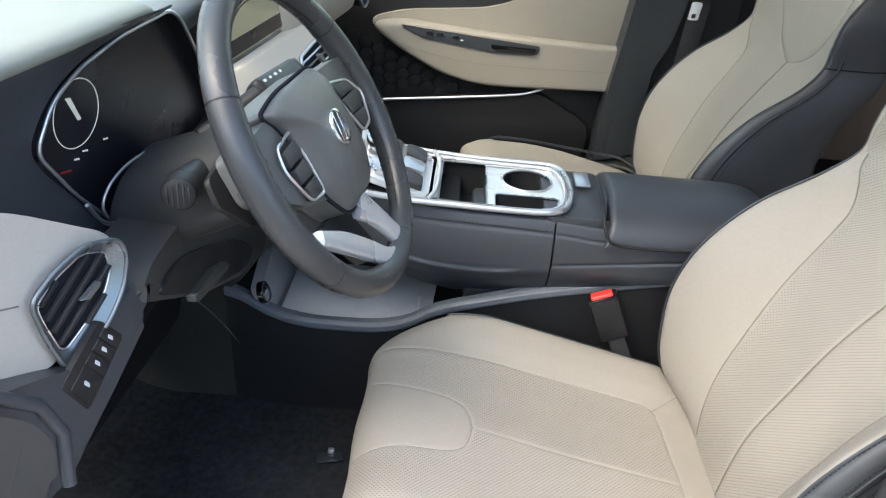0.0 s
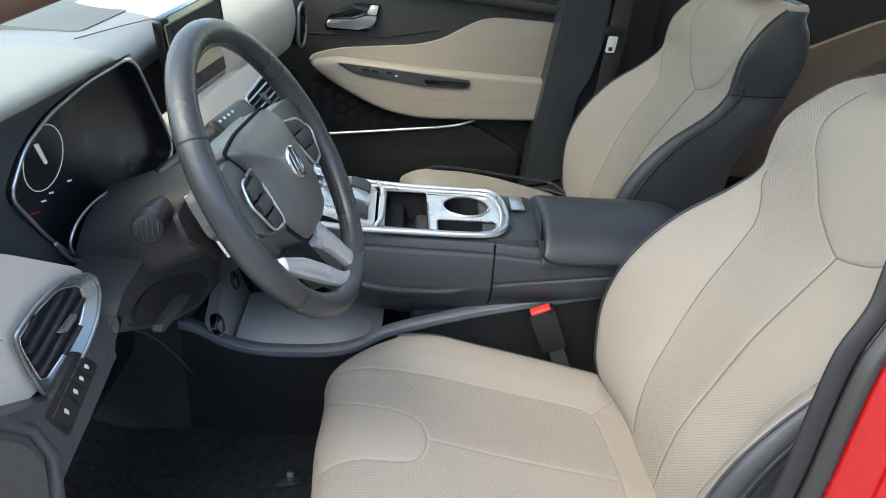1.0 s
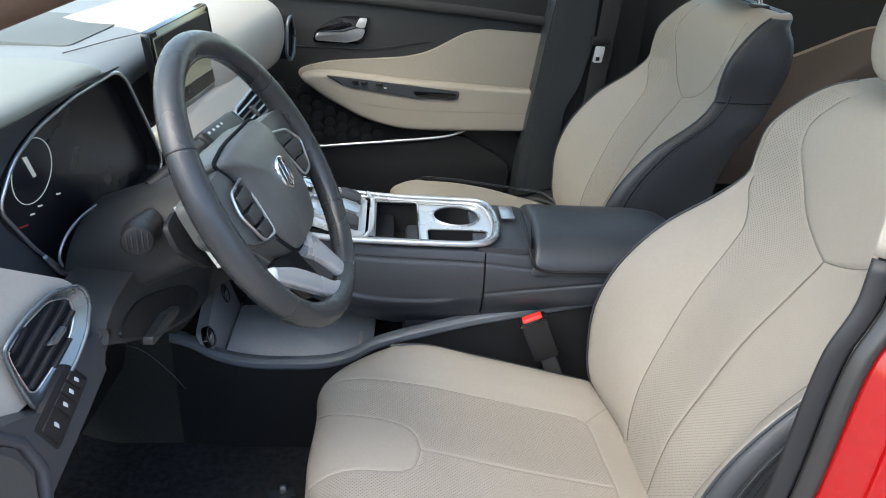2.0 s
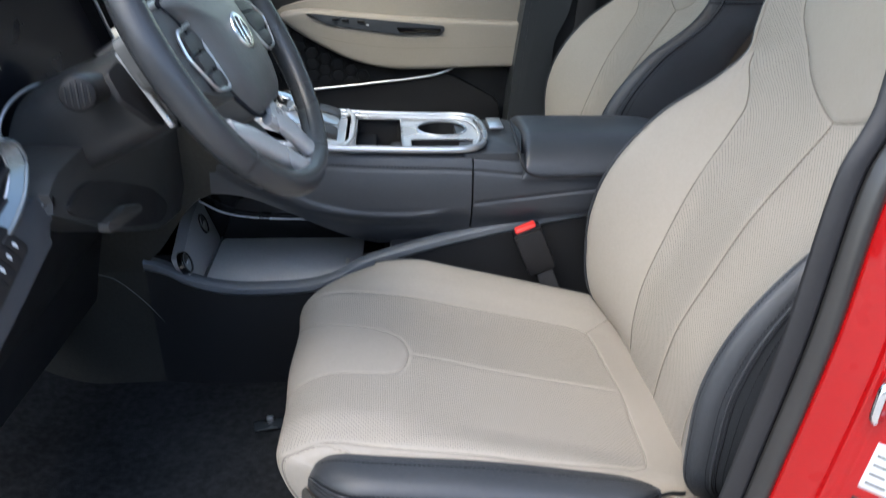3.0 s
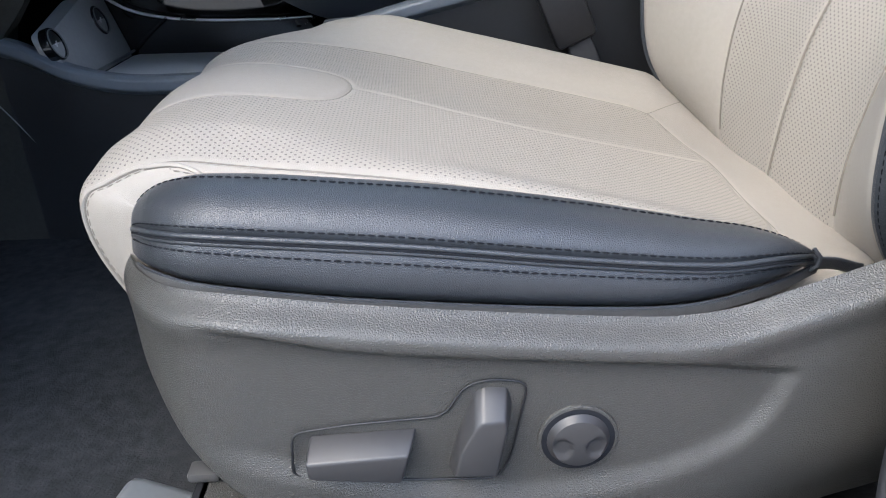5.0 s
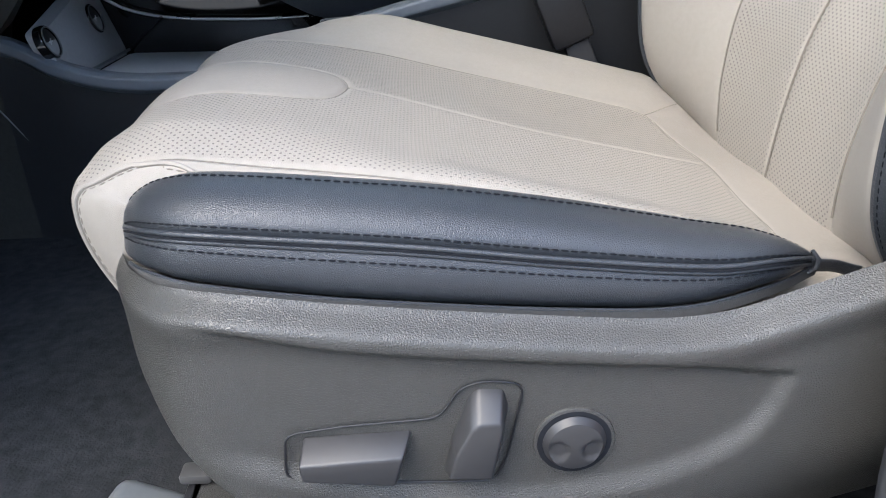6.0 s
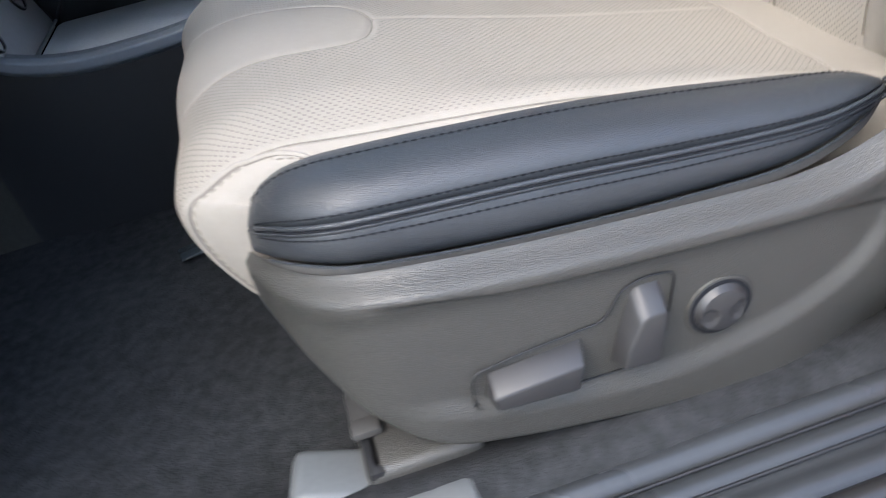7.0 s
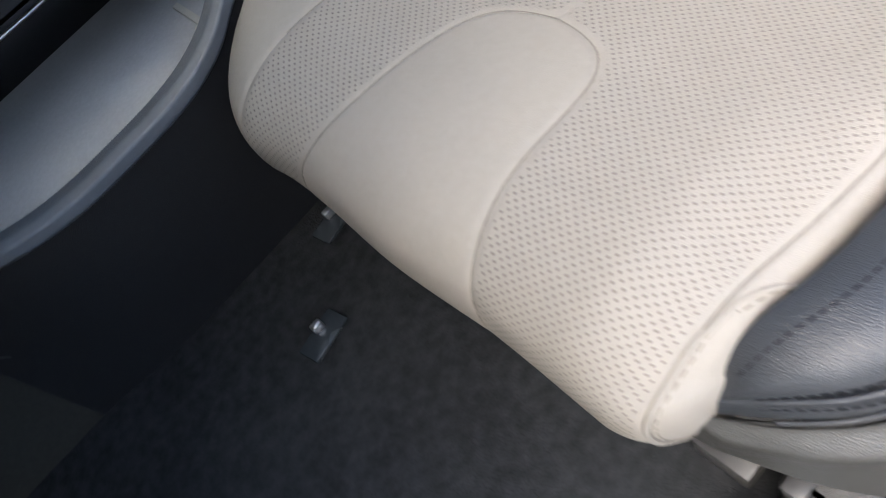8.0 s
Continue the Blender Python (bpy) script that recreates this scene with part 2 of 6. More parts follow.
def stitches(name, pts, mat, parent, length=0.0042, gap=0.0022, r=0.00055, label=""):
    """A row of sewn stitches along points: short round dashes, in one mesh."""
    p = np.array([tuple(q) for q in pts])
    s = np.r_[0, np.cumsum(np.linalg.norm(np.diff(p, axis=0), axis=1))]
    verts, faces = [], []
    at = lambda q: Vector([np.interp(q, s, p[:, i]) for i in range(3)])
    q = 0.001
    while q + length < s[-1]:
        a, b = at(q), at(q + length)
        d = (b - a).normalized()
        x = d.orthogonal().normalized()
        y = d.cross(x)
        k = len(verts)
        for c, rr in ((a, 0.45), (a.lerp(b, 0.25), 1.0), (a.lerp(b, 0.75), 1.0), (b, 0.45)):
            for w in range(4):
                verts.append(c + (x * math.cos(w * math.pi / 2) + y * math.sin(w * math.pi / 2)) * r * rr)
        for j in range(3):
            for w in range(4):
                faces.append((k + j * 4 + w, k + j * 4 + (w + 1) % 4, k + j * 4 + 4 + (w + 1) % 4, k + j * 4 + 4 + w))
        q += length + gap
    return raw(name, verts, faces, mat, parent, label)


def box(size, at=(0, 0, 0), bevel=0.004, seg=2, m=None):
    bm = bmesh.new()
    bmesh.ops.create_cube(bm, size=1.0)
    bmesh.ops.scale(bm, vec=size, verts=bm.verts)
    if bevel:
        bmesh.ops.bevel(bm, geom=bm.edges[:], offset=bevel, segments=seg, affect="EDGES", profile=0.5)
    bmesh.ops.transform(bm, matrix=Matrix.Translation(at) @ (m or Matrix()), verts=bm.verts)
    return bm


def rounded(poly, r=0.008, n=5):
    """A polygon with rounded corners."""
    out, k = [], len(poly)
    for i in range(k):
        a, b, c = (np.array(poly[(i + d) % k], float) for d in (-1, 0, 1))
        ra = min(r, 0.45 * np.linalg.norm(a - b), 0.45 * np.linalg.norm(c - b))
        p, q = b + (a - b) / np.linalg.norm(a - b) * ra, b + (c - b) / np.linalg.norm(c - b) * ra
        for j in range(n + 1):
            t = j / n
            out.append(tuple((1 - t)**2 * p + 2 * t * (1 - t) * b + t * t * q))
    return out


def plate(poly, place, thick, bevel=0.002, seg=2):
    """A flat piece: a polygon (a, b), put into space by place(a, b, depth), with a bevelled front edge."""
    bm = bmesh.new()
    front = bm.faces.new([bm.verts.new(place(a, b, 0.0)) for a, b in poly])
    back = [bm.verts.new(place(a, b, thick)) for a, b in poly]
    fv = list(front.verts)
    k = len(fv)
    for i in range(k):
        bm.faces.new((fv[i], fv[(i + 1) % k], back[(i + 1) % k], back[i]))
    bm.faces.new(back[::-1])
    if bevel:
        bmesh.ops.bevel(bm, geom=list(front.edges), offset=bevel, segments=seg, affect="EDGES", profile=0.5)
    return bm


def join(*bms):
    out = bmesh.new()
    for b in bms:
        me = bpy.data.meshes.new("tmp")
        b.to_mesh(me)
        out.from_mesh(me)
        bpy.data.meshes.remove(me)
        b.free()
    return out


def disc(at, axis, r, depth, bevel=0.002, n=32, inner=0.0):
    """A round plate or ring whose face looks along axis."""
    q = Vector(axis).to_track_quat("Z", "Y").to_matrix().to_4x4()
    prof = [(inner, 0.0), (r - bevel, 0.0), (r - bevel * 0.3, -bevel * 0.3), (r, -bevel), (r, -depth), (inner, -depth)]
    bm = bmesh.new()
    rings = []
    for rr, z in prof:
        if rr <= 1e-6:
            rings.append([bm.verts.new((0, 0, z))])
        else:
            rings.append([bm.verts.new((rr * math.cos(2 * math.pi * i / n), rr * math.sin(2 * math.pi * i / n), z)) for i in range(n)])
    for a, b in zip(rings, rings[1:] + ([rings[0]] if inner > 0 else [])):
        for i in range(n):
            j = (i + 1) % n
            if len(a) == 1:
                bm.faces.new((a[0], b[i], b[j]))
            elif len(b) == 1:
                bm.faces.new((a[i], b[0], a[j]))
            else:
                bm.faces.new((a[i], b[i], b[j], a[j]))
    bmesh.ops.transform(bm, matrix=Matrix.Translation(at) @ q, verts=bm.verts)
    return bm


# ---- seats ----
def dist_to(lines, a, b):
    """The distance of each point (a, b) to the nearest of some polylines."""
    best = np.full(a.shape, 9.0)
    for line in lines:
        p = np.array(line, float)
        for (x0, y0), (x1, y1) in zip(p[:-1], p[1:]):
            dx, dy = x1 - x0, y1 - y0
            t = np.clip(((a - x0) * dx + (b - y0) * dy) / (dx * dx + dy * dy + 1e-12), 0, 1)
            best = np.minimum(best, np.hypot(a - x0 - t * dx, b - y0 - t * dy))
    return best


def inside(poly, a, b):
    r = np.zeros(a.shape, bool)
    p = np.array(poly, float)
    for (x0, y0), (x1, y1) in zip(p, np.roll(p, -1, axis=0)):
        c = ((y0 > b) != (y1 > b)) & (a < (x1 - x0) * (b - y0) / (y1 - y0 + 1e-12) + x0)
        r ^= c
    return r


def pieces(pos, uvs, kinds, names, seam):
    """Splits a grid of points into pieces by the kind of each cell; names: kind -> (name, material, parent, label)."""
    nu, nv = kinds.shape[0], kinds.shape[1]
    for kind, (name, mat, parent, label) in names.items():
        used, verts, uv, faces, sm = {}, [], [], [], []
        for i, j in zip(*np.nonzero(kinds == kind)):
            f = []
            for a, b in ((i, j), (i + 1, j), (i + 1, j + 1), (i, j + 1)):
                if (a, b) not in used:
                    used[a, b] = len(verts)
                    verts.append(pos[a, b])
                    uv.append(uvs[a, b])
                    sm.append(seam[a, b])
                f.append(used[a, b])
            faces.append(f)
        if faces:
            raw(name, verts, faces, mat, parent, label, uv, 0, sm)


CUSHION = [(-0.070, 0.535), (-0.098, 0.575), (-0.114, 0.62), (-0.108, 0.652), (-0.078, 0.672), (-0.03, 0.677), (0.054, 0.664), (0.15, 0.641), (0.25, 0.617), (0.355, 0.591), (0.45, 0.568)]
CROSS = spline([(-1.0, -0.262, -0.10), (-0.9, -0.262, -0.03), (-0.8, -0.254, 0.010), (-0.69, -0.234, 0.030), (-0.58, -0.196, 0.021), (-0.48, -0.152, 0.002), (-0.25, -0.08, -0.003), (0, 0, 0),
                (0.25, 0.08, -0.003), (0.5, 0.155, -0.001), (0.56, 0.170, -0.0005), (0.64, 0.184, -0.003), (0.72, 0.195, -0.011), (0.82, 0.202, -0.035), (1.0, 0.204, -0.10)])


def edge_fall(x, q):
    """How far the outboard edge of the cushion lies under its middle."""
    sm = lambda a, b, v: np.clip((v - a) / (b - a), 0, 1) ** 2 * (3 - 2 * np.clip((v - a) / (b - a), 0, 1))
    return (0.012 * (1 - sm(-0.03, 0.09, x)) - 0.007 * sm(0.06, 0.16, x) * (1 - sm(0.26, 0.38, x))) * sm(0.13, 0.183, q)


def seat(name, yc, dx, dz, m, label, driver):
    """A front seat. q runs outboard from the seat's middle; m is the side (+1: outboard is -y)."""
    it = thing(name, (0.2 + dx, yc, 0.40), label, "car seat", "front seats")

    off = [0.0, 0.0] if driver else [0.025, 0.033]

    def at(x, q, z):
        return np.array((x + dx + off[0], yc - m * q, z + dz + off[1]))

    # cushion
    prof = np.array(steps(along(CUSHION), 400))
    slen = np.r_[0, np.cumsum(np.linalg.norm(np.diff(prof, axis=0), axis=1))]
    tan = np.gradient(prof, slen, axis=0)
    nrm = np.c_[-tan[:, 1], tan[:, 0]]
    nrm /= np.linalg.norm(nrm, axis=1)[:, None]
    up_part = lambda n: np.clip((n - 0.1) / 0.9, 0, 1) ** 2 * (3 - 2 * np.clip((n - 0.1) / 0.9, 0, 1))
    s_of_x = lambda x: float(np.interp(x, prof[120:, 0], slen[120:]))
    S = np.linspace(0, slen[-1], 320 if driver else 150)
    V = np.linspace(-1, 1, 281 if driver else 141)
    cr = np.array([CROSS(v) for v in V])
    ss, qq = np.meshgrid(S, cr[:, 0], indexing="ij")
    px = np.interp(ss, slen, prof[:, 0])
    rise = np.clip((ss - 0.10) / 0.15, 0, 1)
    late = np.clip((px + 0.045) / 0.13, 0, 1) * (ss > 0.1)
    rise = np.where(qq < -0.12, late, rise)
    rise = rise * rise * (3 - 2 * rise) * np.clip((0.50 - px) / 0.14, 0.4, 1)
    hh = np.where(cr[:, 1] > 0, cr[:, 1] * rise, cr[:, 1])
    s_pad, s_rear, s_side = s_of_x(0.052), s_of_x(0.357), s_of_x(-0.035)
    insert = [(-0.1, -0.152), (s_rear - 0.03, -0.156), (s_rear - 0.008, -0.148), (s_rear, -0.12), (s_rear + 0.006, 0.0), (s_rear, 0.13), (s_rear - 0.008, 0.160), (s_rear - 0.03, 0.172), *[(s_rear - 0.03 + (s_side - 0.04 - s_rear + 0.03) * k / 30, 0.172 + 0.016 * math.sin(math.pi * min(1, k / 12) / 2) - 0.010 * smooth(19, 30, k)) for k in range(1, 31)], (-0.1, 0.177)]
    half = [(0.0, 0.090), (0.07, 0.087), (0.11, 0.082), (0.15, 0.071), (0.19, 0.061), (s_pad - 0.05, 0.055), (s_pad - 0.028, 0.050), (s_pad - 0.012, 0.039), (s_pad - 0.004, 0.022), (s_pad, 0.0)]
    hs = along(half)
    slip = lambda a: -0.010 * (1 - smooth(0.0, s_pad, a))
    pad = [(a, b + slip(a)) for a, b in steps(hs, 60)] + [(a, slip(a) - b) for a, b in steps(hs, 60)[::-1]]
    pad_line = pad
    lines = [insert, pad_line, [(s_pad, 0), (s_rear + 0.006, 0)], [(s_rear - 0.01, -0.15), (s_rear + 0.05, -0.20)]]
    d = dist_to(lines, ss, qq)
    hh = hh - 0.0012 * np.exp(-(d / 0.0020) ** 2)
    hh = hh - edge_fall(px, qq) * up_part(np.interp(ss, slen, nrm[:, 1]))
    in_pad = inside(pad, ss, qq)
    hh = hh + np.where(in_pad, 0.0010 * (1 - np.exp(-d / 0.016)), 0)
    # soft hollows where people sit
    hh = hh - 0.004 * np.exp(-((px - 0.22) / 0.12) ** 2 - (qq / 0.11) ** 2)
    nx, nz = np.interp(ss, slen, nrm[:, 0]), np.interp(ss, slen, nrm[:, 1])
    pz = np.interp(ss, slen, prof[:, 1])
    # the corners of the nose run back
    nose = np.clip((0.02 - px) / 0.10, 0, 1)
    nose = nose * nose * (3 - 2 * nose)
    turn = nose * (0.25 * np.maximum(qq - 0.158, 0) + 9.0 * np.maximum(qq - 0.161, 0) ** 2 + 7.0 * np.maximum(-qq - 0.145, 0) ** 2)
    qs = np.where(qq > 0.172, 0.172 + (qq - 0.172) * (1 - 0.32 * nose), qq)
    pos = np.stack([px + nx * hh + turn + dx + off[0], yc - m * qs, pz + nz * hh + dz + off[1]], -1)
    uvs = np.stack([qq, ss], -1)
    mid = lambda a: (a[:-1, :-1] + a[1:, 1:] + a[1:, :-1] + a[:-1, 1:]) / 4
    ms, mq = mid(ss), mid(qq)
    kinds = np.where(mq > 0, 3, 4)
    kinds = np.where(inside(insert, ms, mq), 1, kinds)
    kinds = np.where(inside(pad, ms, mq), 2, kinds)
    kinds = np.where((kinds > 2) & (ms > s_rear), 5, kinds)
    pieces(pos, uvs, kinds, {1: ("seat_insert", perforated, it, "perforated beige leather"), 2: ("thigh_pad", leather, it, "plain beige leather"),
                             3: ("seat_bolster", leather, it, ""), 4: ("seat_bolster", leather, it, ""), 5: ("rear_roll", leather, it, "")}, d)

    def on(s, q, lift=0.0):
        c = np.interp(q, cr[:, 0], cr[:, 1])
        x = float(np.interp(s, slen, prof[:, 0]))
        r = smooth(0, 1, (s - 0.10) / 0.15 if q > -0.12 else (x + 0.045) / 0.13 * (s > 0.1)) * np.clip((0.50 - x) / 0.14, 0.4, 1)
        h = (c * r if c > 0 else c) + lift - float(edge_fall(x, q)) * float(up_part(np.interp(s, slen, nrm[:, 1]))) - 0.004 * math.exp(-((x - 0.22) / 0.12) ** 2 - (q / 0.11) ** 2)
        nz_ = smooth(0, 1, (0.02 - x) / 0.10)
        tn = nz_ * (0.25 * max(q - 0.158, 0) + 9.0 * max(q - 0.161, 0) ** 2 + 7.0 * max(-q - 0.145, 0) ** 2)
        q2 = 0.172 + (q - 0.172) * (1 - 0.32 * nz_) if q > 0.172 else q
        return at(x + tn + float(np.interp(s, slen, nrm[:, 0])) * h, q2, float(np.interp(s, slen, prof[:, 1])) + float(np.interp(s, slen, nrm[:, 1])) * h)

    row = lambda pts, n=90, lift=-0.0006: [on(a, b, lift) for a, b in steps(along(pts), n)]
    stitches("centre_stitching", row([(s_pad + 0.004, 0.003), ((s_pad + s_rear) / 2, 0.003), (s_rear, 0.003)]), thread_beige, it)
    front_side = [(0.045, 0.1825), (0.10, 0.1825), (0.15, 0.1825), (0.19, 0.1835), (s_side - 0.03, 0.1870), (s_side - 0.005, 0.1935)]
    stitches("side_stitching", row(front_side, 90, 0.0), thread_beige, it, length=0.0046, gap=0.0020, r=0.0006)
    tube("seam_line", row([(0.03, 0.1803), (0.17, 0.1803), (s_side - 0.045, 0.1818), (s_side - 0.018, 0.1863), (s_side - 0.002, 0.1945), (s_side + 0.010, 0.2005)], 60, 0.0), 0.0009, seam_dark, it, n=5)
    tube("seam_piping", row([(0.03, 0.1785), (0.10, 0.1785), (0.17, 0.1785), (s_side - 0.045, 0.1800), (s_side - 0.02, 0.1845), (s_side - 0.002, 0.1930), (s_side + 0.012, 0.2005)], 60, 0.0), 0.0018, leather, it, n=6)
    for k, line in enumerate((pad_line, [p for p in insert if p[0] > 0.25], insert[8:38], [(0.2, -0.154), (s_rear - 0.03, -0.156)], [(s_rear - 0.01, -0.15), (s_rear + 0.05, -0.20)])):
        pts = [on(a, b, -0.0012) for a, b in (line if k < 1 else steps(along(line), 60))]
        tube("seam_line", pts, 0.0007, seam_dark, it, n=5)
    edge = [on(s_of_x(x), -0.247, 0.0005) for x in np.linspace(-0.04, 0.44, 50)]
    tube("edge_piping", edge, 0.0035, leather_black, it, "black piping", n=6)

    # black band on the outboard side
    top = along([(-0.070, 0.189, 0.630), (-0.062, 0.189, 0.645), (-0.045, 0.191, 0.656), (-0.025, 0.197, 0.662), (-0.008, 0.201, 0.6635), (0.02, 0.204, 0.663), (0.057, 0.205, 0.660), (0.124, 0.205, 0.653), (0.19, 0.205, 0.643), (0.26, 0.204, 0.629), (0.30, 0.203, 0.620), (0.334, 0.203, 0.607), (0.352, 0.205, 0.597)])
    pip = along([(-0.073, 0.190, 0.624), (-0.060, 0.212, 0.633), (-0.043, 0.234, 0.640), (-0.02, 0.249, 0.644), (0.01, 0.253, 0.643), (0.097, 0.255, 0.636), (0.19, 0.255, 0.625), (0.268, 0.252, 0.617), (0.313, 0.240, 0.614), (0.352, 0.205, 0.597)])
    low = along([(-0.075, 0.190, 0.608), (-0.061, 0.214, 0.614), (-0.043, 0.236, 0.619), (-0.02, 0.250, 0.619), (0.035, 0.256, 0.613), (0.096, 0.258, 0.607), (0.19, 0.257, 0.599), (0.254, 0.253, 0.596), (0.305, 0.240, 0.600), (0.352, 0.206, 0.596)])

    def band(a, b, out, up):
        def f(u, v):
            p = a(u) * (1 - v) + b(u) * v
            w = math.sin(math.pi * v) ** 0.8 * min(1, 12 * u, 12 * (1 - u)) ** 0.5
            dip = 0.0022 * (math.exp(-(v / 0.05) ** 2) + math.exp(-((1 - v) / 0.07) ** 2))
            return at(p[0], p[1] + out * w - dip, p[2] + up * w - dip * 0.6 - (0 if driver else 0.035))
        return f

    sheet("upper_band", band(top, pip, 0.011, 0.008), 110, 26, leather_black, it, "black grained leather band", sharp=0)
    sheet("lower_band", band(pip, low, 0.004, 0.0), 110, 14, leather_black, it, "black grained leather band", sharp=0)
    sheet("woven_edge", lambda u, v: at(*(low(u) + np.array((0, 0.0036 - 0.001 * v, -0.0075 * v - 0.0005)))), 90, 4, edge_tape, it, "woven grey edging")
    P = lambda f, dq, dz2, n=120, a=0.0, b=1.0: [at(p[0], p[1] + dq, p[2] + dz2) for p in steps(f, n, a, b)]
    for up_ in (0.0019, -0.0019):
        tube("band_piping", P(pip, 0.0020, up_, 120, 0.03, 0.985), 0.0016, leather_black, it, n=8)
    tube("band_gap", P(pip, 0.0030, 0.0, 120, 0.03, 0.985), 0.0009, thread_black, it, n=5)
    tube("band_piping", P(low, 0.0026, -0.0010, 110, 0.05, 0.98), 0.0011, leather_black, it, n=6)
    up_f, lo_f, raised = band(top, pip, 0.011, 0.008), band(pip, low, 0.004, 0.0), np.array((0, -m * 0.0006, 0.0007))
    for f, v in ((up_f, 0.15), (up_f, 0.89), (lo_f, 0.28)):
        stitches("band_stitching", [f(u, v) + raised for u in np.linspace(0.03, 0.97, 160)], thread_black, it, length=0.0040, gap=0.0013, r=0.00055)
    strap_ = along([(0.336, 0.217, 0.606), (0.348, 0.214, 0.603), (0.364, 0.208, 0.598), (0.385, 0.200, 0.590)])
    sheet("band_tab", lambda u, v: at(*(strap_(u) + np.array((0.002 * v, 0.002 - 0.004 * v + 0.001 * math.sin(9 * u), -0.010 * v)))), 20, 5, leather_black, it, "gathered black tab", thick=0.0012)
    tube("tab_fold", [at(0.342, 0.217, 0.609), at(0.346, 0.219, 0.604), at(0.3455, 0.219, 0.598), at(0.342, 0.217, 0.594)], 0.0015, leather_black, it, n=6)

    # seat side cover
    plan = along([(0.50, 0.255), (0.45, 0.268), (0.40, 0.278), (0.30, 0.282), (0.15, 0.282), (0.05, 0.281), (0.0, 0.277), (-0.035, 0.262), (-0.06, 0.235), (-0.076, 0.205), (-0.082, 0.190), (-0.085, 0.15)])
    topz = spline([(-0.09, 0.607), (-0.08, 0.607), (-0.05, 0.613), (0.0, 0.617), (0.06, 0.611), (0.12, 0.605), (0.183, 0.5995), (0.228, 0.5965), (0.252, 0.597), (0.278, 0.601), (0.305, 0.610), (0.335, 0.620), (0.37, 0.632), (0.45, 0.662), (0.55, 0.70)])
    botz = spline([(-0.09, 0.565), (-0.08, 0.556), (-0.06, 0.53), (-0.035, 0.498), (0.0, 0.470), (0.04, 0.458), (0.10, 0.446), (0.20, 0.430), (0.29, 0.425), (0.36, 0.430), (0.44, 0.45), (0.55, 0.48)])
    crease = spline([(-0.1, 0.606), (0.0, 0.604), (0.065, 0.592), (0.154, 0.583), (0.247, 0.576), (0.308, 0.568), (0.6, 0.55)])
    foot = spline([(-0.1, 0.52), (0.0, 0.512), (0.057, 0.497), (0.155, 0.483), (0.222, 0.492), (0.255, 0.503), (0.286, 0.522), (0.302, 0.545), (0.308, 0.566), (0.34, 0.60), (0.6, 0.62)])

    def cover(u, v):
        p = plan(u)
        x = p[0]
        zt, zb = topz(x)[0], botz(x)[0]
        z = zt + (zb - zt) * v
        out = p[1]
        out -= 0.014 * (1 - smooth(0.0, 0.012, zt - z)) + 0.020 * (1 - smooth(0.0, 0.018, z - zb)) ** 1.5
        out -= 0.030 * smooth(0.22, 0.38, x) * (1 - smooth(0.0, 0.10, z - zb)) ** 1.3
        out += 0.003 * math.exp(-((zt - z - 0.016) / 0.010) ** 2)
        k = crease(x)[0]
        fade = smooth(-0.03, 0.02, x) * (1 - smooth(0.295, 0.335, x))
        inn = smooth(0.0, 0.006, k - z)
        keep = smooth(-0.009, 0.010, z - foot(x)[0])
        out -= 0.0055 * inn * keep * fade
        return at(x, out, z)

    sheet("side_cover", cover, 170, 80, plastic_grain, it, "grained dark plastic side cover", sharp=0)
    sheet("cover_back", lambda u, v: at(plan(u)[0] * 0.98 + 0.004, plan(u)[1] - 0.03 - 0.02 * v, (topz(plan(u)[0])[0] - 0.035) * (1 - v) + botz(plan(u)[0])[0] * v), 40, 4, plastic_black, it)
    if driver:
        sw = 0.2775
        ring = rounded([(0.026, 0.505), (0.028, 0.534), (0.060, 0.5385), (0.114, 0.542), (0.126, 0.562), (0.140, 0.566), (0.161, 0.563), (0.153, 0.513), (0.146, 0.4955), (0.09, 0.497), (0.034, 0.501)], 0.008, 6)
        tube("switch_surround", [at(a, sw + 0.0002, b) for a, b in ring], 0.0008, plastic_black, it, n=6, closed=True)

        def lever(nm, base, crown, depth):
            bm = bmesh.new()
            b0 = [bm.verts.new(at(a, sw - 0.002, b)) for a, b in base]
            c0 = [bm.verts.new(at(a, sw + depth, b)) for a, b in crown]
            k = len(b0)
            for i in range(k):
                bm.faces.new((b0[i], b0[(i + 1) % k], c0[(i + 1) % k], c0[i]))
            bm.faces.new(c0)
            bm.faces.new(b0[::-1])
            bmesh.ops.bevel(bm, geom=bm.edges[:], offset=0.0018, segments=3, affect="EDGES", profile=0.5)
            return part(nm, bm, switch_grey, it, "smooth grey switch")

        lever("slide_switch", [(0.033, 0.512), (0.038, 0.531), (0.099, 0.534), (0.092, 0.505)], [(0.038, 0.512), (0.036, 0.5230), (0.094, 0.5265), (0.089, 0.507)], 0.015)
        lever("recline_switch", [(0.116, 0.504), (0.121, 0.527), (0.131, 0.557), (0.136, 0.561), (0.150, 0.560), (0.153, 0.548), (0.146, 0.503)], [(0.119, 0.510), (0.1225, 0.526), (0.131, 0.543), (0.135, 0.5465), (0.1475, 0.5475), (0.1485, 0.541), (0.143, 0.509)], 0.015)
        # round knob with two thumb hollows
        cx_, cz_ = 0.191, 0.522
        bm = bmesh.new()
        rr = [0.0, 0.002, 0.004, 0.006, 0.008, 0.010, 0.012, 0.014, 0.0155, 0.0168, 0.0177, 0.0182, 0.0182]
        rings_ = []
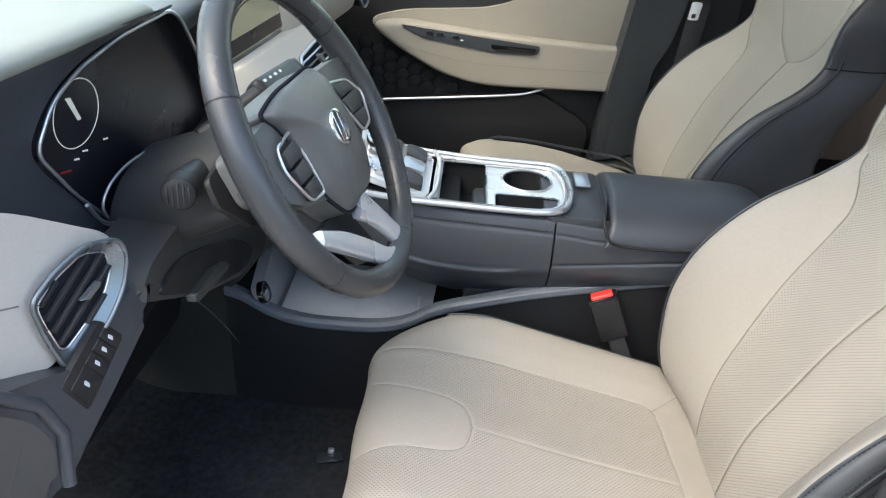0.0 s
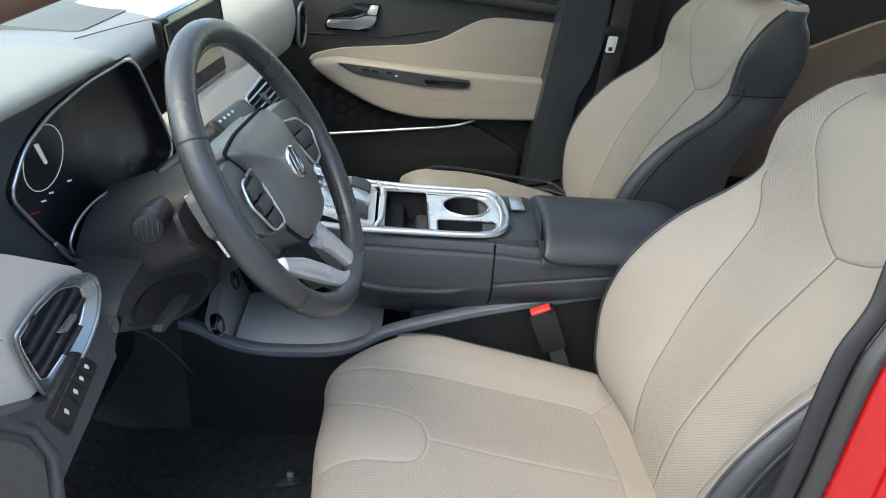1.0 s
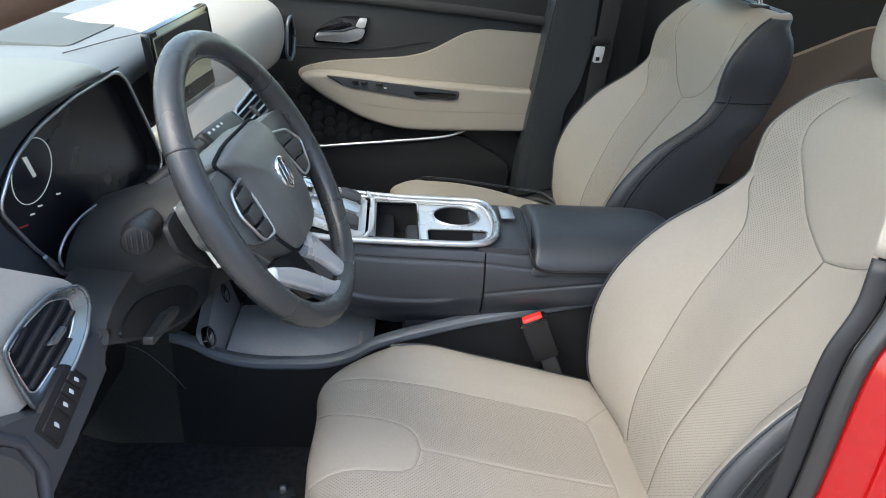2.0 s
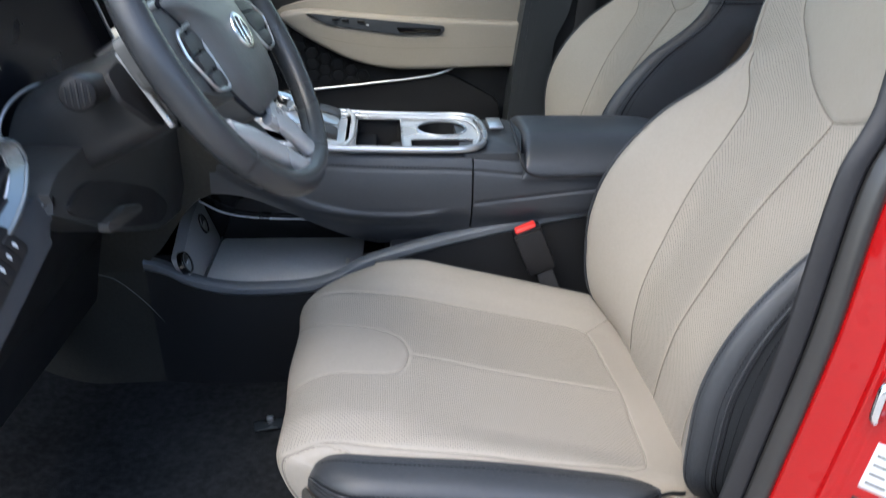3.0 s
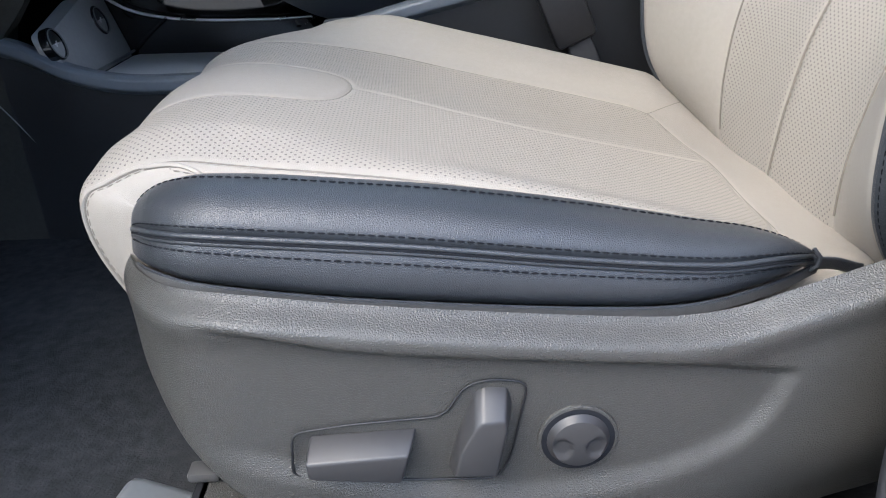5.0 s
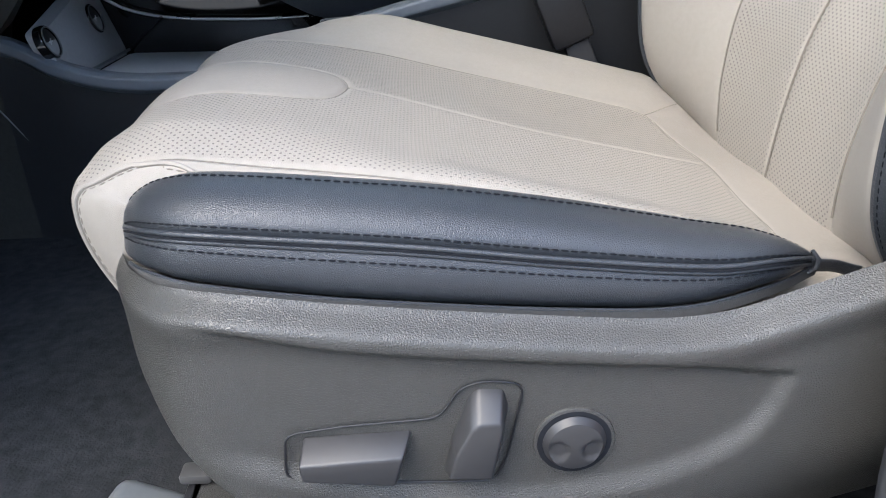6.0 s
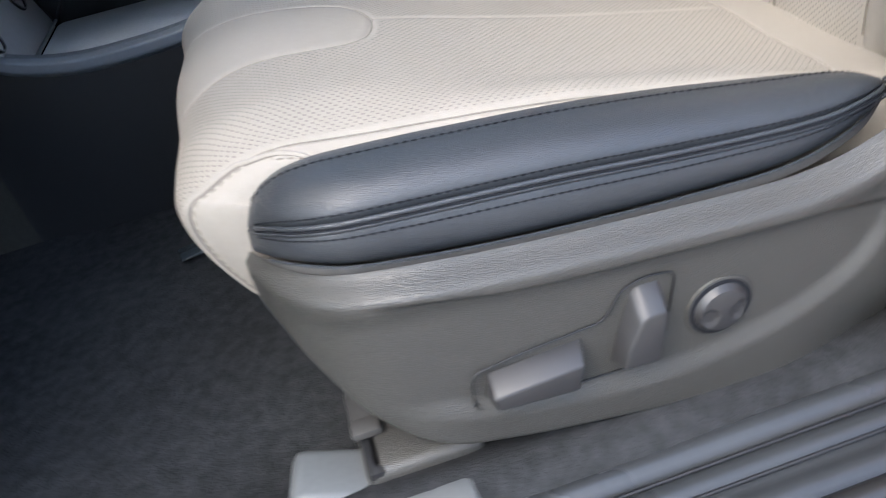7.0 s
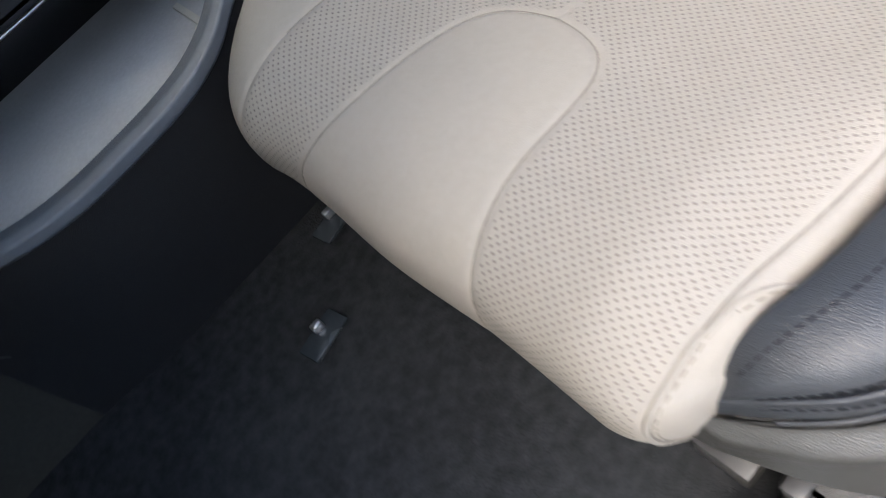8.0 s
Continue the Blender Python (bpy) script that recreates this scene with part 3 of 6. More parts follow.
        for k, r in enumerate(rr):
            ring_ = []
            for w in range(48 if k else 1):
                a_, b_ = r * math.cos(w * math.pi / 24), r * math.sin(w * math.pi / 24)
                out = 0.0068 - 6.0 * r * r - 0.0035 * smooth(0.0150, 0.0185, r)
                d_ = math.hypot((abs(a_) - 0.0098) / 0.0062, (b_ + 0.0025) / 0.0072)
                out -= 0.0020 * (1 - smooth(0.72, 1.05, d_))
                out += 0.0006 * math.exp(-((math.hypot(abs(a_) - 0.0105, b_ + 0.0025)) / 0.0009) ** 2)
                if k == len(rr) - 1:
                    out = -0.003
                ring_.append(bm.verts.new(at(cx_ + a_, sw + out, cz_ + b_)))
            rings_.append(ring_)
        for p_, q_ in zip(rings_, rings_[1:]):
            for w in range(48):
                v_ = (w + 1) % 48
                bm.faces.new((p_[0], q_[w], q_[v_]) if len(p_) == 1 else (p_[w], q_[w], q_[v_], p_[v_]))
        part("lumbar_knob", bm, switch_grey, it, "round grey knob with two thumb hollows")
        nrm_y = np.array((0, -m, 0.0))
        part("knob_gap", disc(at(cx_, sw + 0.0010, cz_), nrm_y, 0.0216, 0.004, 0.0006, inner=0.017), thread_black, it)
        part("knob_collar", disc(at(cx_, sw + 0.0009, cz_), nrm_y, 0.0236, 0.006, 0.0012, inner=0.0214), plastic_grain, it)

    # backrest
    off[:] = [0.0, 0.0]
    rows = [(0.555, 0.412, 0.435, 0.112, 0.185, 0.205, 0.14), (0.60, 0.415, 0.388, 0.115, 0.215, 0.226, 0.15), (0.64, 0.419, 0.364, 0.119, 0.227, 0.243, 0.155), (0.70, 0.431, 0.355, 0.125, 0.234, 0.253, 0.155),
            (0.78, 0.463, 0.356, 0.134, 0.236, 0.257, 0.15), (0.86, 0.498, 0.384, 0.144, 0.236, 0.256, 0.10), (0.94, 0.546, 0.446, 0.161, 0.232, 0.248, 0.08), (1.00, 0.582, 0.523, 0.186, 0.224, 0.236, 0.088),
            (1.04, 0.592, 0.557, 0.205, 0.214, 0.223, 0.100), (1.08, 0.598, 0.562, 0.204, 0.213, 0.221, 0.108), (1.12, 0.604, 0.570, 0.202, 0.210, 0.218, 0.110), (1.160, 0.614, 0.598, 0.190, 0.197, 0.206, 0.100),
            (1.188, 0.630, 0.628, 0.174, 0.183, 0.192, 0.075), (1.204, 0.655, 0.658, 0.154, 0.164, 0.175, 0.055), (1.213, 0.680, 0.680, 0.130, 0.140, 0.155, 0.035), (1.210, 0.700, 0.700, 0.120, 0.130, 0.140, 0.004)]
    ln = np.r_[0, np.cumsum([math.hypot(b[0] - a[0], b[1] - a[1]) for a, b in zip(rows, rows[1:])])]
    table = spline([(h, *r) for h, r in zip(ln, rows)])
    NB = 260 if driver else 150
    hs_ = np.linspace(0, ln[-1], NB)
    vs = np.r_[np.linspace(0, 0.8, 90 if driver else 56), np.linspace(0.8, 1.25, 22)[1:], np.linspace(1.25, 1.6, 6)[1:]]
    vfull = np.r_[-vs[::-1][:-1], vs]
    X, Z, Q = (np.zeros((NB, len(vfull))) for _ in range(3))
    for i, h in enumerate(hs_):
        z, xc, xb, qi, qb, w, th = table(h)
        back = max(xc, xb) + th
        e = 0.15 + 0.70 * smooth(0.72, 0.96, qi / qb)
        f = spline([(0, 0, xc), (0.3, qi * 0.6, xc - 0.22 * (e - 0.15) * (xc - xb)), (0.5, qi, xc - e * (xc - xb)), (0.66, (qi + qb) / 2, xc * 0.45 * (1 - e) + xb * (1 - 0.45 * (1 - e))), (0.8, qb, xb), (0.85, qb + 0.62 * (w - qb), xb + min(0.008, 0.1 * (back - xb))), (0.9, qb + 0.90 * (w - qb), xb + min(0.024, 0.25 * (back - xb))), (1.0, w, xb * 0.6 + back * 0.4),
                    (1.12, w - 0.004, xb * 0.25 + back * 0.75), (1.25, w - 0.03, back), (1.6, 0, back)])
        for j, v in enumerate(vfull):
            q, x = f(abs(v))
            X[i, j], Z[i, j], Q[i, j] = x, z, q * (1 if v >= 0 else -1)
    H = np.repeat(hs_[:, None], len(vfull), 1)
    front = np.abs(vfull) <= 0.801
    qi_line = [(h, table(h)[3]) for h in np.linspace(-0.02, ln[8], 60)]
    h_of = lambda z: float(np.interp(z, [r[0] for r in rows[:14]], ln[:14]))
    hv = h_of(0.995)
    shield = along([(hv, 0.0), (h_of(1.003), 0.03), (h_of(1.018), 0.065), (h_of(1.037), 0.093), (h_of(1.065), 0.117), (h_of(1.10), 0.143), (h_of(1.14), 0.152), (h_of(1.17), 0.140), (h_of(1.20), 0.118), (ln[-1] + 0.01, 0.10)])
    rim = [tuple(p) for p in steps(shield, 50)]
    back_pad = rim + [(a, -b) for a, b in rim[::-1]]
    lines = [qi_line, [(a, -b) for a, b in qi_line], rim, [(a, -b) for a, b in rim], [(0, 0), (hv, 0)]]
    d = dist_to(lines, H, Q)
    dent = np.where(front, 0.0018 * np.exp(-(d / 0.0030) ** 2), 0)
    in_bp = inside(back_pad, H, Q) & front
    dent = dent - np.where(in_bp, 0.005 * (1 - np.exp(-d / 0.016)), 0)
    edge_d = np.abs(np.abs(vfull) - 0.8)[None, :]
    dent = dent + 0.003 * np.exp(-(edge_d / 0.012) ** 2) * np.clip((ln[8] - hs_) / 0.05, 0, 1)[:, None]
    X = X + dent
    pos = np.stack([X + dx, yc - m * Q, Z + dz], -1)
    uvs = np.stack([Q, H], -1)
    mh, mq, mv = mid(H), mid(Q), (vfull[:-1] + vfull[1:])[None, :] / 2 + 0 * mid(H)
    qi_at = np.array([table(h)[3] for h in mh[:, 0]])[:, None]
    kinds = np.where(np.abs(mv) < 0.8, np.where(mq > 0, 4, 5), np.where(mv > 0, 6, 7))
    kinds = np.where((np.abs(mv) < 0.8) & (np.abs(mq) < qi_at), 1, kinds)
    kinds = np.where(inside(back_pad, mh, mq) & (np.abs(mv) < 0.8), 2, kinds)
    kinds = np.where((kinds == 1) & (mh > ln[12]), 2, kinds)
    kinds = np.where((kinds > 5) & (mh > ln[13]), kinds - 2, kinds)
    kinds = np.where(np.abs(mv) > 1.2, 8, kinds)
    pieces(pos, uvs, kinds, {1: ("back_insert", perforated, it, "perforated beige leather"), 2: ("shoulder_pad", leather, it, ""), 4: ("back_bolster", leather, it, ""), 5: ("back_bolster", leather, it, ""),
                             6: ("back_side", leather_black, it, "black leather side panel"), 7: ("back_side", leather_black, it, "black leather side panel"), 8: ("back_shell", plastic_black, it, "")}, d)
    for s in (1, -1):
        line = []
        for h in np.linspace(ln[1], ln[13], 120):
            z, xc, xb, qi, qb, w, th = table(h)
            line.append(at(xb + 0.002, s * (qb + 0.002), z))
        tube("back_piping", line, 0.0026, leather_black, it, "black piping", n=6)
        on_side = lambda v, out: [np.array([np.interp(s * v, vfull, pos[i, :, k]) for k in range(3)]) + np.array((-out * 0.6, -m * s * out * 0.8, 0)) for i in range(int(NB * 0.04), int(NB * 0.72))]
        tube("side_seam", on_side(0.905, 0.0004), 0.0016, leather_black, it, n=6)
        tube("side_seam", on_side(0.914, 0.0002), 0.0012, thread_black, it, n=6)
        cross = [np.array([np.interp(hs_[k], hs_, [np.interp(s * v, vfull, pos[i, :, c]) for i in range(NB)]) for c in range(3)]) for k in (int(np.searchsorted(hs_, ln[8])),) for v in np.linspace(0.82, 1.2, 24)]
        tube("side_seam", [p + np.array((0, -m * s * 0.0002, 0)) for p in cross], 0.0012, thread_black, it, n=6)
        for v in (0.818, 0.892, 0.930):
            stitches("back_stitching", on_side(v, 0.0004), thread_black, it, length=0.0036, gap=0.0020, r=0.0005)

    def on_back(h, q):
        z, xc, xb, qi, qb, w, th = table(h)
        e = 0.15 + 0.70 * smooth(0.72, 0.96, qi / qb)
        v = spline([(0, xc), (qi * 0.6, xc - 0.22 * (e - 0.15) * (xc - xb)), (qi, xc - e * (xc - xb)), (qb, xb)])(abs(q))[0]
        return at(float(v) + 0.0008, q, z)

    for line in ([(h, table(h)[3]) for h in np.linspace(0.03, ln[8], 70)], [(h, -table(h)[3]) for h in np.linspace(0.03, ln[8], 70)]):
        tube("seam_line", [on_back(h, q) for h, q in line], 0.0009, seam_dark, it, n=5)
    for s in (1, -1):
        tube("seam_line", [on_back(h, s * q) for h, q in rim if h < ln[12]], 0.0009, seam_dark, it, n=5)
    tube("seam_line", [at(table(h)[1] + 0.0006, 0.0, table(h)[0]) for h in np.linspace(0.02, hv, 80)], 0.0008, seam_dark, it, n=5)
    stitches("back_stitching", [at(table(h)[1] - 0.0002, 0.003, table(h)[0]) for h in np.linspace(0.02, hv, 80)], thread_beige, it)

    # headrest on two posts
    hx, hz = 0.665, 1.322
    def head(u, v):
        a, b = 2 * math.pi * u, math.pi * (v - 0.5)
        e = 0.45
        sg = lambda c, p: math.copysign(abs(c) ** p, c)
        x, y, z = sg(math.cos(b), e) * sg(math.cos(a), 0.7), sg(math.cos(b), e) * sg(math.sin(a), 0.6), sg(math.sin(b), 0.6)
        wide = 0.128 - 0.022 * (z < 0) * abs(z) ** 1.5
        return at(hx + 0.052 * x + 0.02 * z, wide * y, hz + 0.098 * z)
    hr = sheet("headrest", head, 49, 33, leather, it, "beige leather headrest", sharp=0)
    for q in (-0.06, 0.06):
        tube("headrest_post", [at(0.685, q, hz - 0.165), at(0.68, q, hz - 0.095), at(0.672, q, hz - 0.045)], 0.006, chrome, it, "chrome post")
        part("post_collar", box((0.034, 0.032, 0.008), at(0.682, q, hz - 0.108), 0.003), plastic, it)
    # frame down to the runners
    part("seat_frame", join(box((0.40, 0.40, 0.05), at(0.18, 0.0, 0.50), 0.01), box((0.03, 0.03, 0.10), at(0.02, 0.17, 0.46), 0.004), box((0.03, 0.03, 0.10), at(0.36, 0.17, 0.46), 0.004),
                            box((0.03, 0.03, 0.10), at(0.02, -0.17, 0.46), 0.004), box((0.03, 0.03, 0.10), at(0.36, -0.17, 0.46), 0.004)), plastic_black, it)
    for q in (-0.17, 0.17):
        part("runner", box((0.52, 0.045, 0.025), at(0.20, q, 0.418), 0.003), plastic, it, "dark runner")
    return it


seat("car_seat", 0.785, 0.0, 0.0, 1, "beige perforated leather driver seat with black side bands and power switches", True)
seat("car_seat", 1.595, 0.09, 0.012, -1, "beige perforated leather passenger seat with black sides beside the console", False)


# ---- setting ----
def slab_y(poly, y, thick, bevel=0.003, seg=2):
    """A plate standing along the car: polygon (x, z), its face at y looking to -y."""
    return plate(poly, lambda a, b, d: Vector((a, y + d, b)), thick, bevel, seg)


def slab_z(poly, z, thick, bevel=0.003):
    """A plate lying flat: polygon (x, y), its face up at z."""
    return plate(poly, lambda a, b, d: Vector((a, b, z - d)), thick, bevel)


def slab_x(poly, x, thick, bevel=0.003, lean=0.0, ref=0.0, yaw=0.0, yref=0.0):
    """A plate across the car: polygon (y, z), its face at x looking to +x; lean and yaw tip it."""
    return plate(poly, lambda a, b, d: Vector((x - d + (b - ref) * lean + (a - yref) * yaw, a, b)), thick, bevel)


# ground and the car's floor
# The ground is out of view; its pale tone bounces light upward.
tagged(part("ground", slab_z([(-60, -60), (60, -60), (60, 60), (-60, 60)], 0.0, 0.2, 0), concrete, None, flat=True), "unseen pale concrete ground bouncing light up under the car", "ground", kind="structure")


# Wall out of view, added to dim and warm the light from low down.
yard = tagged(part("unseen_wall", box((16.0, 0.25, 3.6), (0.5, -6.5, 1.8), 0), material("unseen_wall_brown", (0.26, 0.235, 0.20), 0.85, vary=0.2, vary_scale=2, grain="noise", grain_scale=60, grain_depth=0.003), None, flat=True), "unseen brown wall added to dim low light", "wall", kind="structure")


def floor_shape(u, v):
    x, y = -0.95 + 3.0 * u, 0.46 + 1.50 * v
    z = 0.402 + 0.22 * smooth(0.0, 1.0, (-0.50 - x) / 0.42)
    z += 0.05 * math.exp(-((y - 0.50) / 0.06) ** 2)
    z += 0.004 * noise.noise(Vector((x * 7, y * 7, 0))) + 0.0015 * noise.noise(Vector((x * 40, y * 40, 3)))
    return (x, y, z)


tagged(sheet("floor", floor_shape, 200, 110, carpet, None, sharp=0), "black carpet floor of the footwell", "floor", kind="structure")

# ---- centre console ----
lower_dark = material("dark_lower_plastic", (0.036, 0.035, 0.031), 0.6, spec=0.2, vary=0.2, grain="noise", grain_scale=900, grain_depth=0.0002)
console = thing("centre_console", (0.1, 1.187, 0.40), "slate and silver centre console between the front seats", "car console")
CY = 1.187
top_edge = spline([(-0.46, 0.90), (-0.30, 0.885), (-0.15, 0.868), (-0.05, 0.858), (0.16, 0.852), (0.25, 0.845), (0.62, 0.83)])
low_edge = spline([(-0.50, 0.73), (-0.42, 0.765), (-0.33, 0.785), (-0.25, 0.787), (-0.203, 0.780), (-0.152, 0.759), (-0.115, 0.738), (-0.077, 0.713), (-0.031, 0.684), (-0.007, 0.673), (0.02, 0.668), (0.168, 0.706), (0.385, 0.752), (0.62, 0.775)])
groove = spline([(-0.5, 0.97), (-0.30, 0.88), (-0.242, 0.842), (-0.218, 0.826), (-0.146, 0.793), (-0.087, 0.768), (-0.025, 0.753), (0.058, 0.749), (0.128, 0.757), (0.16, 0.763), (0.62, 0.79)])


def console_side(x0, x1, side):
    def f(u, v):
        x = x0 + (x1 - x0) * u
        zt, zb = top_edge(x)[0], low_edge(x)[0]
        z = zt + (zb - zt) * v
        y = 0.112 - 0.022 * max(0, (z - 0.775) / 0.08) ** 2 - 0.055 * max(0, (0.76 - z) / 0.09) ** 1.5
        y -= 0.012 * (1 - smooth(0.0, 0.012, zt - z))
        g = groove(x)[0]
        if x < 0.14:
            y += 0.005 * smooth(-0.002, 0.003, g - z) * (1 - smooth(0.008, 0.03, g - z)) * (1 - smooth(0.09, 0.14, x))
        if x > 0.172:
            y -= 0.003 * math.exp(-((z - (0.766 + 0.12 * (x - 0.17))) / 0.0025) ** 2)
        y -= 0.002 * math.exp(-((z - zt + 0.030) / 0.002) ** 2)
        return (x, CY - side * y, z)
    return f


for s in (1, -1):
    sheet("front_side", console_side(-0.262, 0.1665, s), 110, 60, plastic_blue, console, "slate soft plastic side", sharp=0)
    sheet("rear_side", console_side(0.1695, 0.60, s), 70, 60, plastic_blue, console, "slate soft plastic side", sharp=0)
    stitches("console_stitching", [(x, CY - s * (0.1125 - 0.022 * max(0, (top_edge(x)[0] - 0.026 - 0.775) / 0.08) ** 2), top_edge(x)[0] - 0.026) for x in np.linspace(-0.20, 0.16, 80)], thread_black, console, r=0.0006)
part("rear_core", box((0.56, 0.13, 0.20), (0.31, CY, 0.72), 0.01), plastic_blue, console)
part("bridge_core", box((0.42, 0.18, 0.03), (-0.20, CY, 0.815), 0.01), thread_black, console)
# the light lip that runs from the rear, down and round the front tray
lip_line = along([(0.60, 1.094, 0.785), (0.385, 1.094, 0.752), (0.168, 1.091, 0.706), (0.06, 1.084, 0.680), (-0.02, 1.078, 0.656), (-0.065, 1.072, 0.632), (-0.11, 1.070, 0.619), (-0.18, 1.070, 0.614), (-0.25, 1.070, 0.616), (-0.31, 1.072, 0.630), (-0.36, 1.078, 0.654), (-0.39, 1.080, 0.662)])
for s in (1, -1):
    mir = lambda p: np.array((p[0], CY + s * (p[1] - CY), p[2]))
    def lip(u, v):
        p = lip_line(u)
        prof = [(0.016, 0.004), (0.004, 0.004), (-0.004, 0.0), (-0.004, -0.012), (0.003, -0.018)]
        k = min(int(v * 4), 3)
        a, b = np.array(prof[k]), np.array(prof[k + 1])
        c = a + (b - a) * (v * 4 - k)
        return mir((p[0], p[1] + c[0], p[2] + c[1]))
    sheet("console_lip", lip, 120, 17, lip_slate, console, "slate lip", sharp=0)
    def lower(u, v):
        p = lip_line(u)
        return mir((p[0], p[1] + 0.003 + 0.012 * v, p[2] - 0.018 + (0.39 - p[2] + 0.018) * v))
    sheet("lower_side", lower, 80, 12, door_dark, console, "dark lower panel", sharp=0)
# dark panel that closes the console towards the footwell, with the arch of the tray
part("front_panel", slab_y([(-0.80, 0.640), (-0.392, 0.640), (-0.384, 0.660), (-0.361, 0.679), (-0.345, 0.700), (-0.334, 0.716), (-0.312, 0.747), (-0.298, 0.762), (-0.284, 0.774), (-0.268, 0.784), (-0.253, 0.788), (-0.215, 0.800), (-0.235, 0.865), (-0.30, 0.92), (-0.80, 0.95)], 1.0825, 0.016, 0.002), lower_dark, console, "dark footwell side panel")
sheet("lower_panel", lambda u, v: (-0.80 + 0.412 * u, 1.083 + 0.012 * v, 0.644 - 0.254 * v), 12, 12, lower_dark, console, "dark lower panel", sharp=0)
tube("panel_seam", steps(along([(-0.487, 1.0822, 0.640), (-0.446, 1.0835, 0.628), (-0.407, 1.0855, 0.588), (-0.375, 1.0875, 0.541), (-0.350, 1.0895, 0.50), (-0.33, 1.092, 0.45)]), 30), 0.0009, grey_trim, console)
# open tray under the bridge
part("tray_floor", slab_z(rounded([(-0.30, 1.082), (-0.03, 1.088), (-0.02, 1.29), (-0.30, 1.29)], 0.015), 0.606, 0.01, 0.003), tray_grey, console, "grey ribbed tray mat")
part("tray_back", box((0.54, 0.01, 0.26), (-0.25, 1.290, 0.70), 0.003), gloss_black, console)
tube("tray_trim", steps(along([(-0.335, 1.27, 0.694), (-0.29, 1.272, 0.668), (-0.22, 1.274, 0.655), (-0.10, 1.275, 0.652), (-0.04, 1.275, 0.655)]), 40), 0.0022, satin, console, "thin bright trim line")
cream = material("cream_plastic", (0.62, 0.60, 0.52), 0.5, vary=0.05)
part("tray_tab", join(box((0.007, 0.062, 0.003), (-0.050, 1.157, 0.6085), 0.001), box((0.014, 0.014, 0.008), (-0.053, 1.122, 0.611), 0.002, 2)), cream, console, "cream plastic tab in the tray")
sock = part("socket_panel", slab_x(rounded([(1.078, 0.606), (1.282, 0.606), (1.282, 0.695), (1.20, 0.690), (1.078, 0.665)], 0.008), -0.318, 0.02, 0.003, lean=-0.35, ref=0.65), socket_grey, console)
tube("panel_edge", [(-0.300, 1.10, 0.612), (-0.300, 1.28, 0.612)], 0.002, grey_trim, console)
for y, z in ((1.236, 0.662), (1.088, 0.656)):
    part("socket", disc((-0.316 - 0.35 * (z - 0.65), y, z), (1, 0, 0.33), 0.020, 0.01, 0.002, inner=0.0165), gloss_black, sock, "black-rimmed socket")
    part("socket_cap", disc((-0.318 - 0.35 * (z - 0.65), y, z), (1, 0, 0.33), 0.0168, 0.006, 0.001), plastic_black, sock)
    tube("socket_ring", [(-0.315 - 0.35 * (z + 0.0165 * math.sin(w) - 0.65), y + 0.0165 * math.cos(w), z + 0.0165 * math.sin(w)) for w in np.linspace(0, 2 * math.pi, 33)[:-1]], 0.0008, grey_trim, sock, closed=True, n=6)
    part("socket_print", join(box((0.001, 0.008, 0.0014), (-0.3165 - 0.35 * (z - 0.65), y, z), 0), box((0.001, 0.0014, 0.007), (-0.3165 - 0.35 * (z - 0.65), y, z), 0)), white_print, sock, flat=True)

# top: bright loop, bins, cup holder, button
loop = along([(-0.20, CY - 0.112, 0.880), (-0.10, CY - 0.108, 0.866), (0.0, CY - 0.102, 0.860), (0.13, CY - 0.100, 0.858), (0.168, CY - 0.094, 0.859), (0.186, CY - 0.075, 0.860), (0.196, CY - 0.03, 0.861), (0.197, CY, 0.861)])
lp = steps(loop, 60)
lp = lp + [np.array((p[0], 2 * CY - p[1], p[2])) for p in lp[::-1][1:]]
tube("bright_loop", lp, 0.0058, satin, console, "satin silver loop", n=10, flatten=0.8)
tube("inner_loop", [(p[0] - (0.010 if p[0] > 0.1 else 0), CY + (p[1] - CY) * 0.90, p[2] - 0.002) for p in lp], 0.003, silver_paint, console, n=8)


def deck(poly, holes, z, thick, mat, name, label=""):
    """A flat deck with openings through it."""
    from_, to_ = poly
    nx, ny = 90, 60
    xs, ys = np.linspace(from_[0], to_[0], nx), np.linspace(from_[1], to_[1], ny)
    gx, gy = np.meshgrid((xs[:-1] + xs[1:]) / 2, (ys[:-1] + ys[1:]) / 2, indexing="ij")
    solid = np.ones(gx.shape, bool)
    for h in holes:
        solid &= ~inside(h, gx, gy)
    solid &= inside([(p[0], p[1]) for p in lp], gx, gy)
    bm = bmesh.new()
    vv = {}
    for i, j in zip(*np.nonzero(solid)):
        f = []
        for a, b in ((i, j), (i + 1, j), (i + 1, j + 1), (i, j + 1)):
            if (a, b) not in vv:
                vv[a, b] = bm.verts.new((xs[a], ys[b], z))
            f.append(vv[a, b])
        bm.faces.new(f)
    return part(name, bm, mat, console, label)


circle = lambda cx, cy, r, n=40: [(cx + r * math.cos(2 * math.pi * i / n), cy + r * math.sin(2 * math.pi * i / n)) for i in range(n)]
bin_ = rounded([(-0.028, CY - 0.088), (0.052, CY - 0.088), (0.052, CY + 0.088), (-0.028, CY + 0.088)], 0.012)
slot = rounded([(0.066, CY - 0.088), (0.168, CY - 0.088), (0.176, CY - 0.035), (0.066, CY - 0.035)], 0.010)
CUPX, CUPY, CUPR = 0.124, CY + 0.028, 0.044
deck(((-0.04, CY - 0.10), (0.20, CY + 0.10)), [bin_, slot, circle(CUPX, CUPY, CUPR)], 0.853, 0.0, silver_paint, "cup_deck", "silver deck")


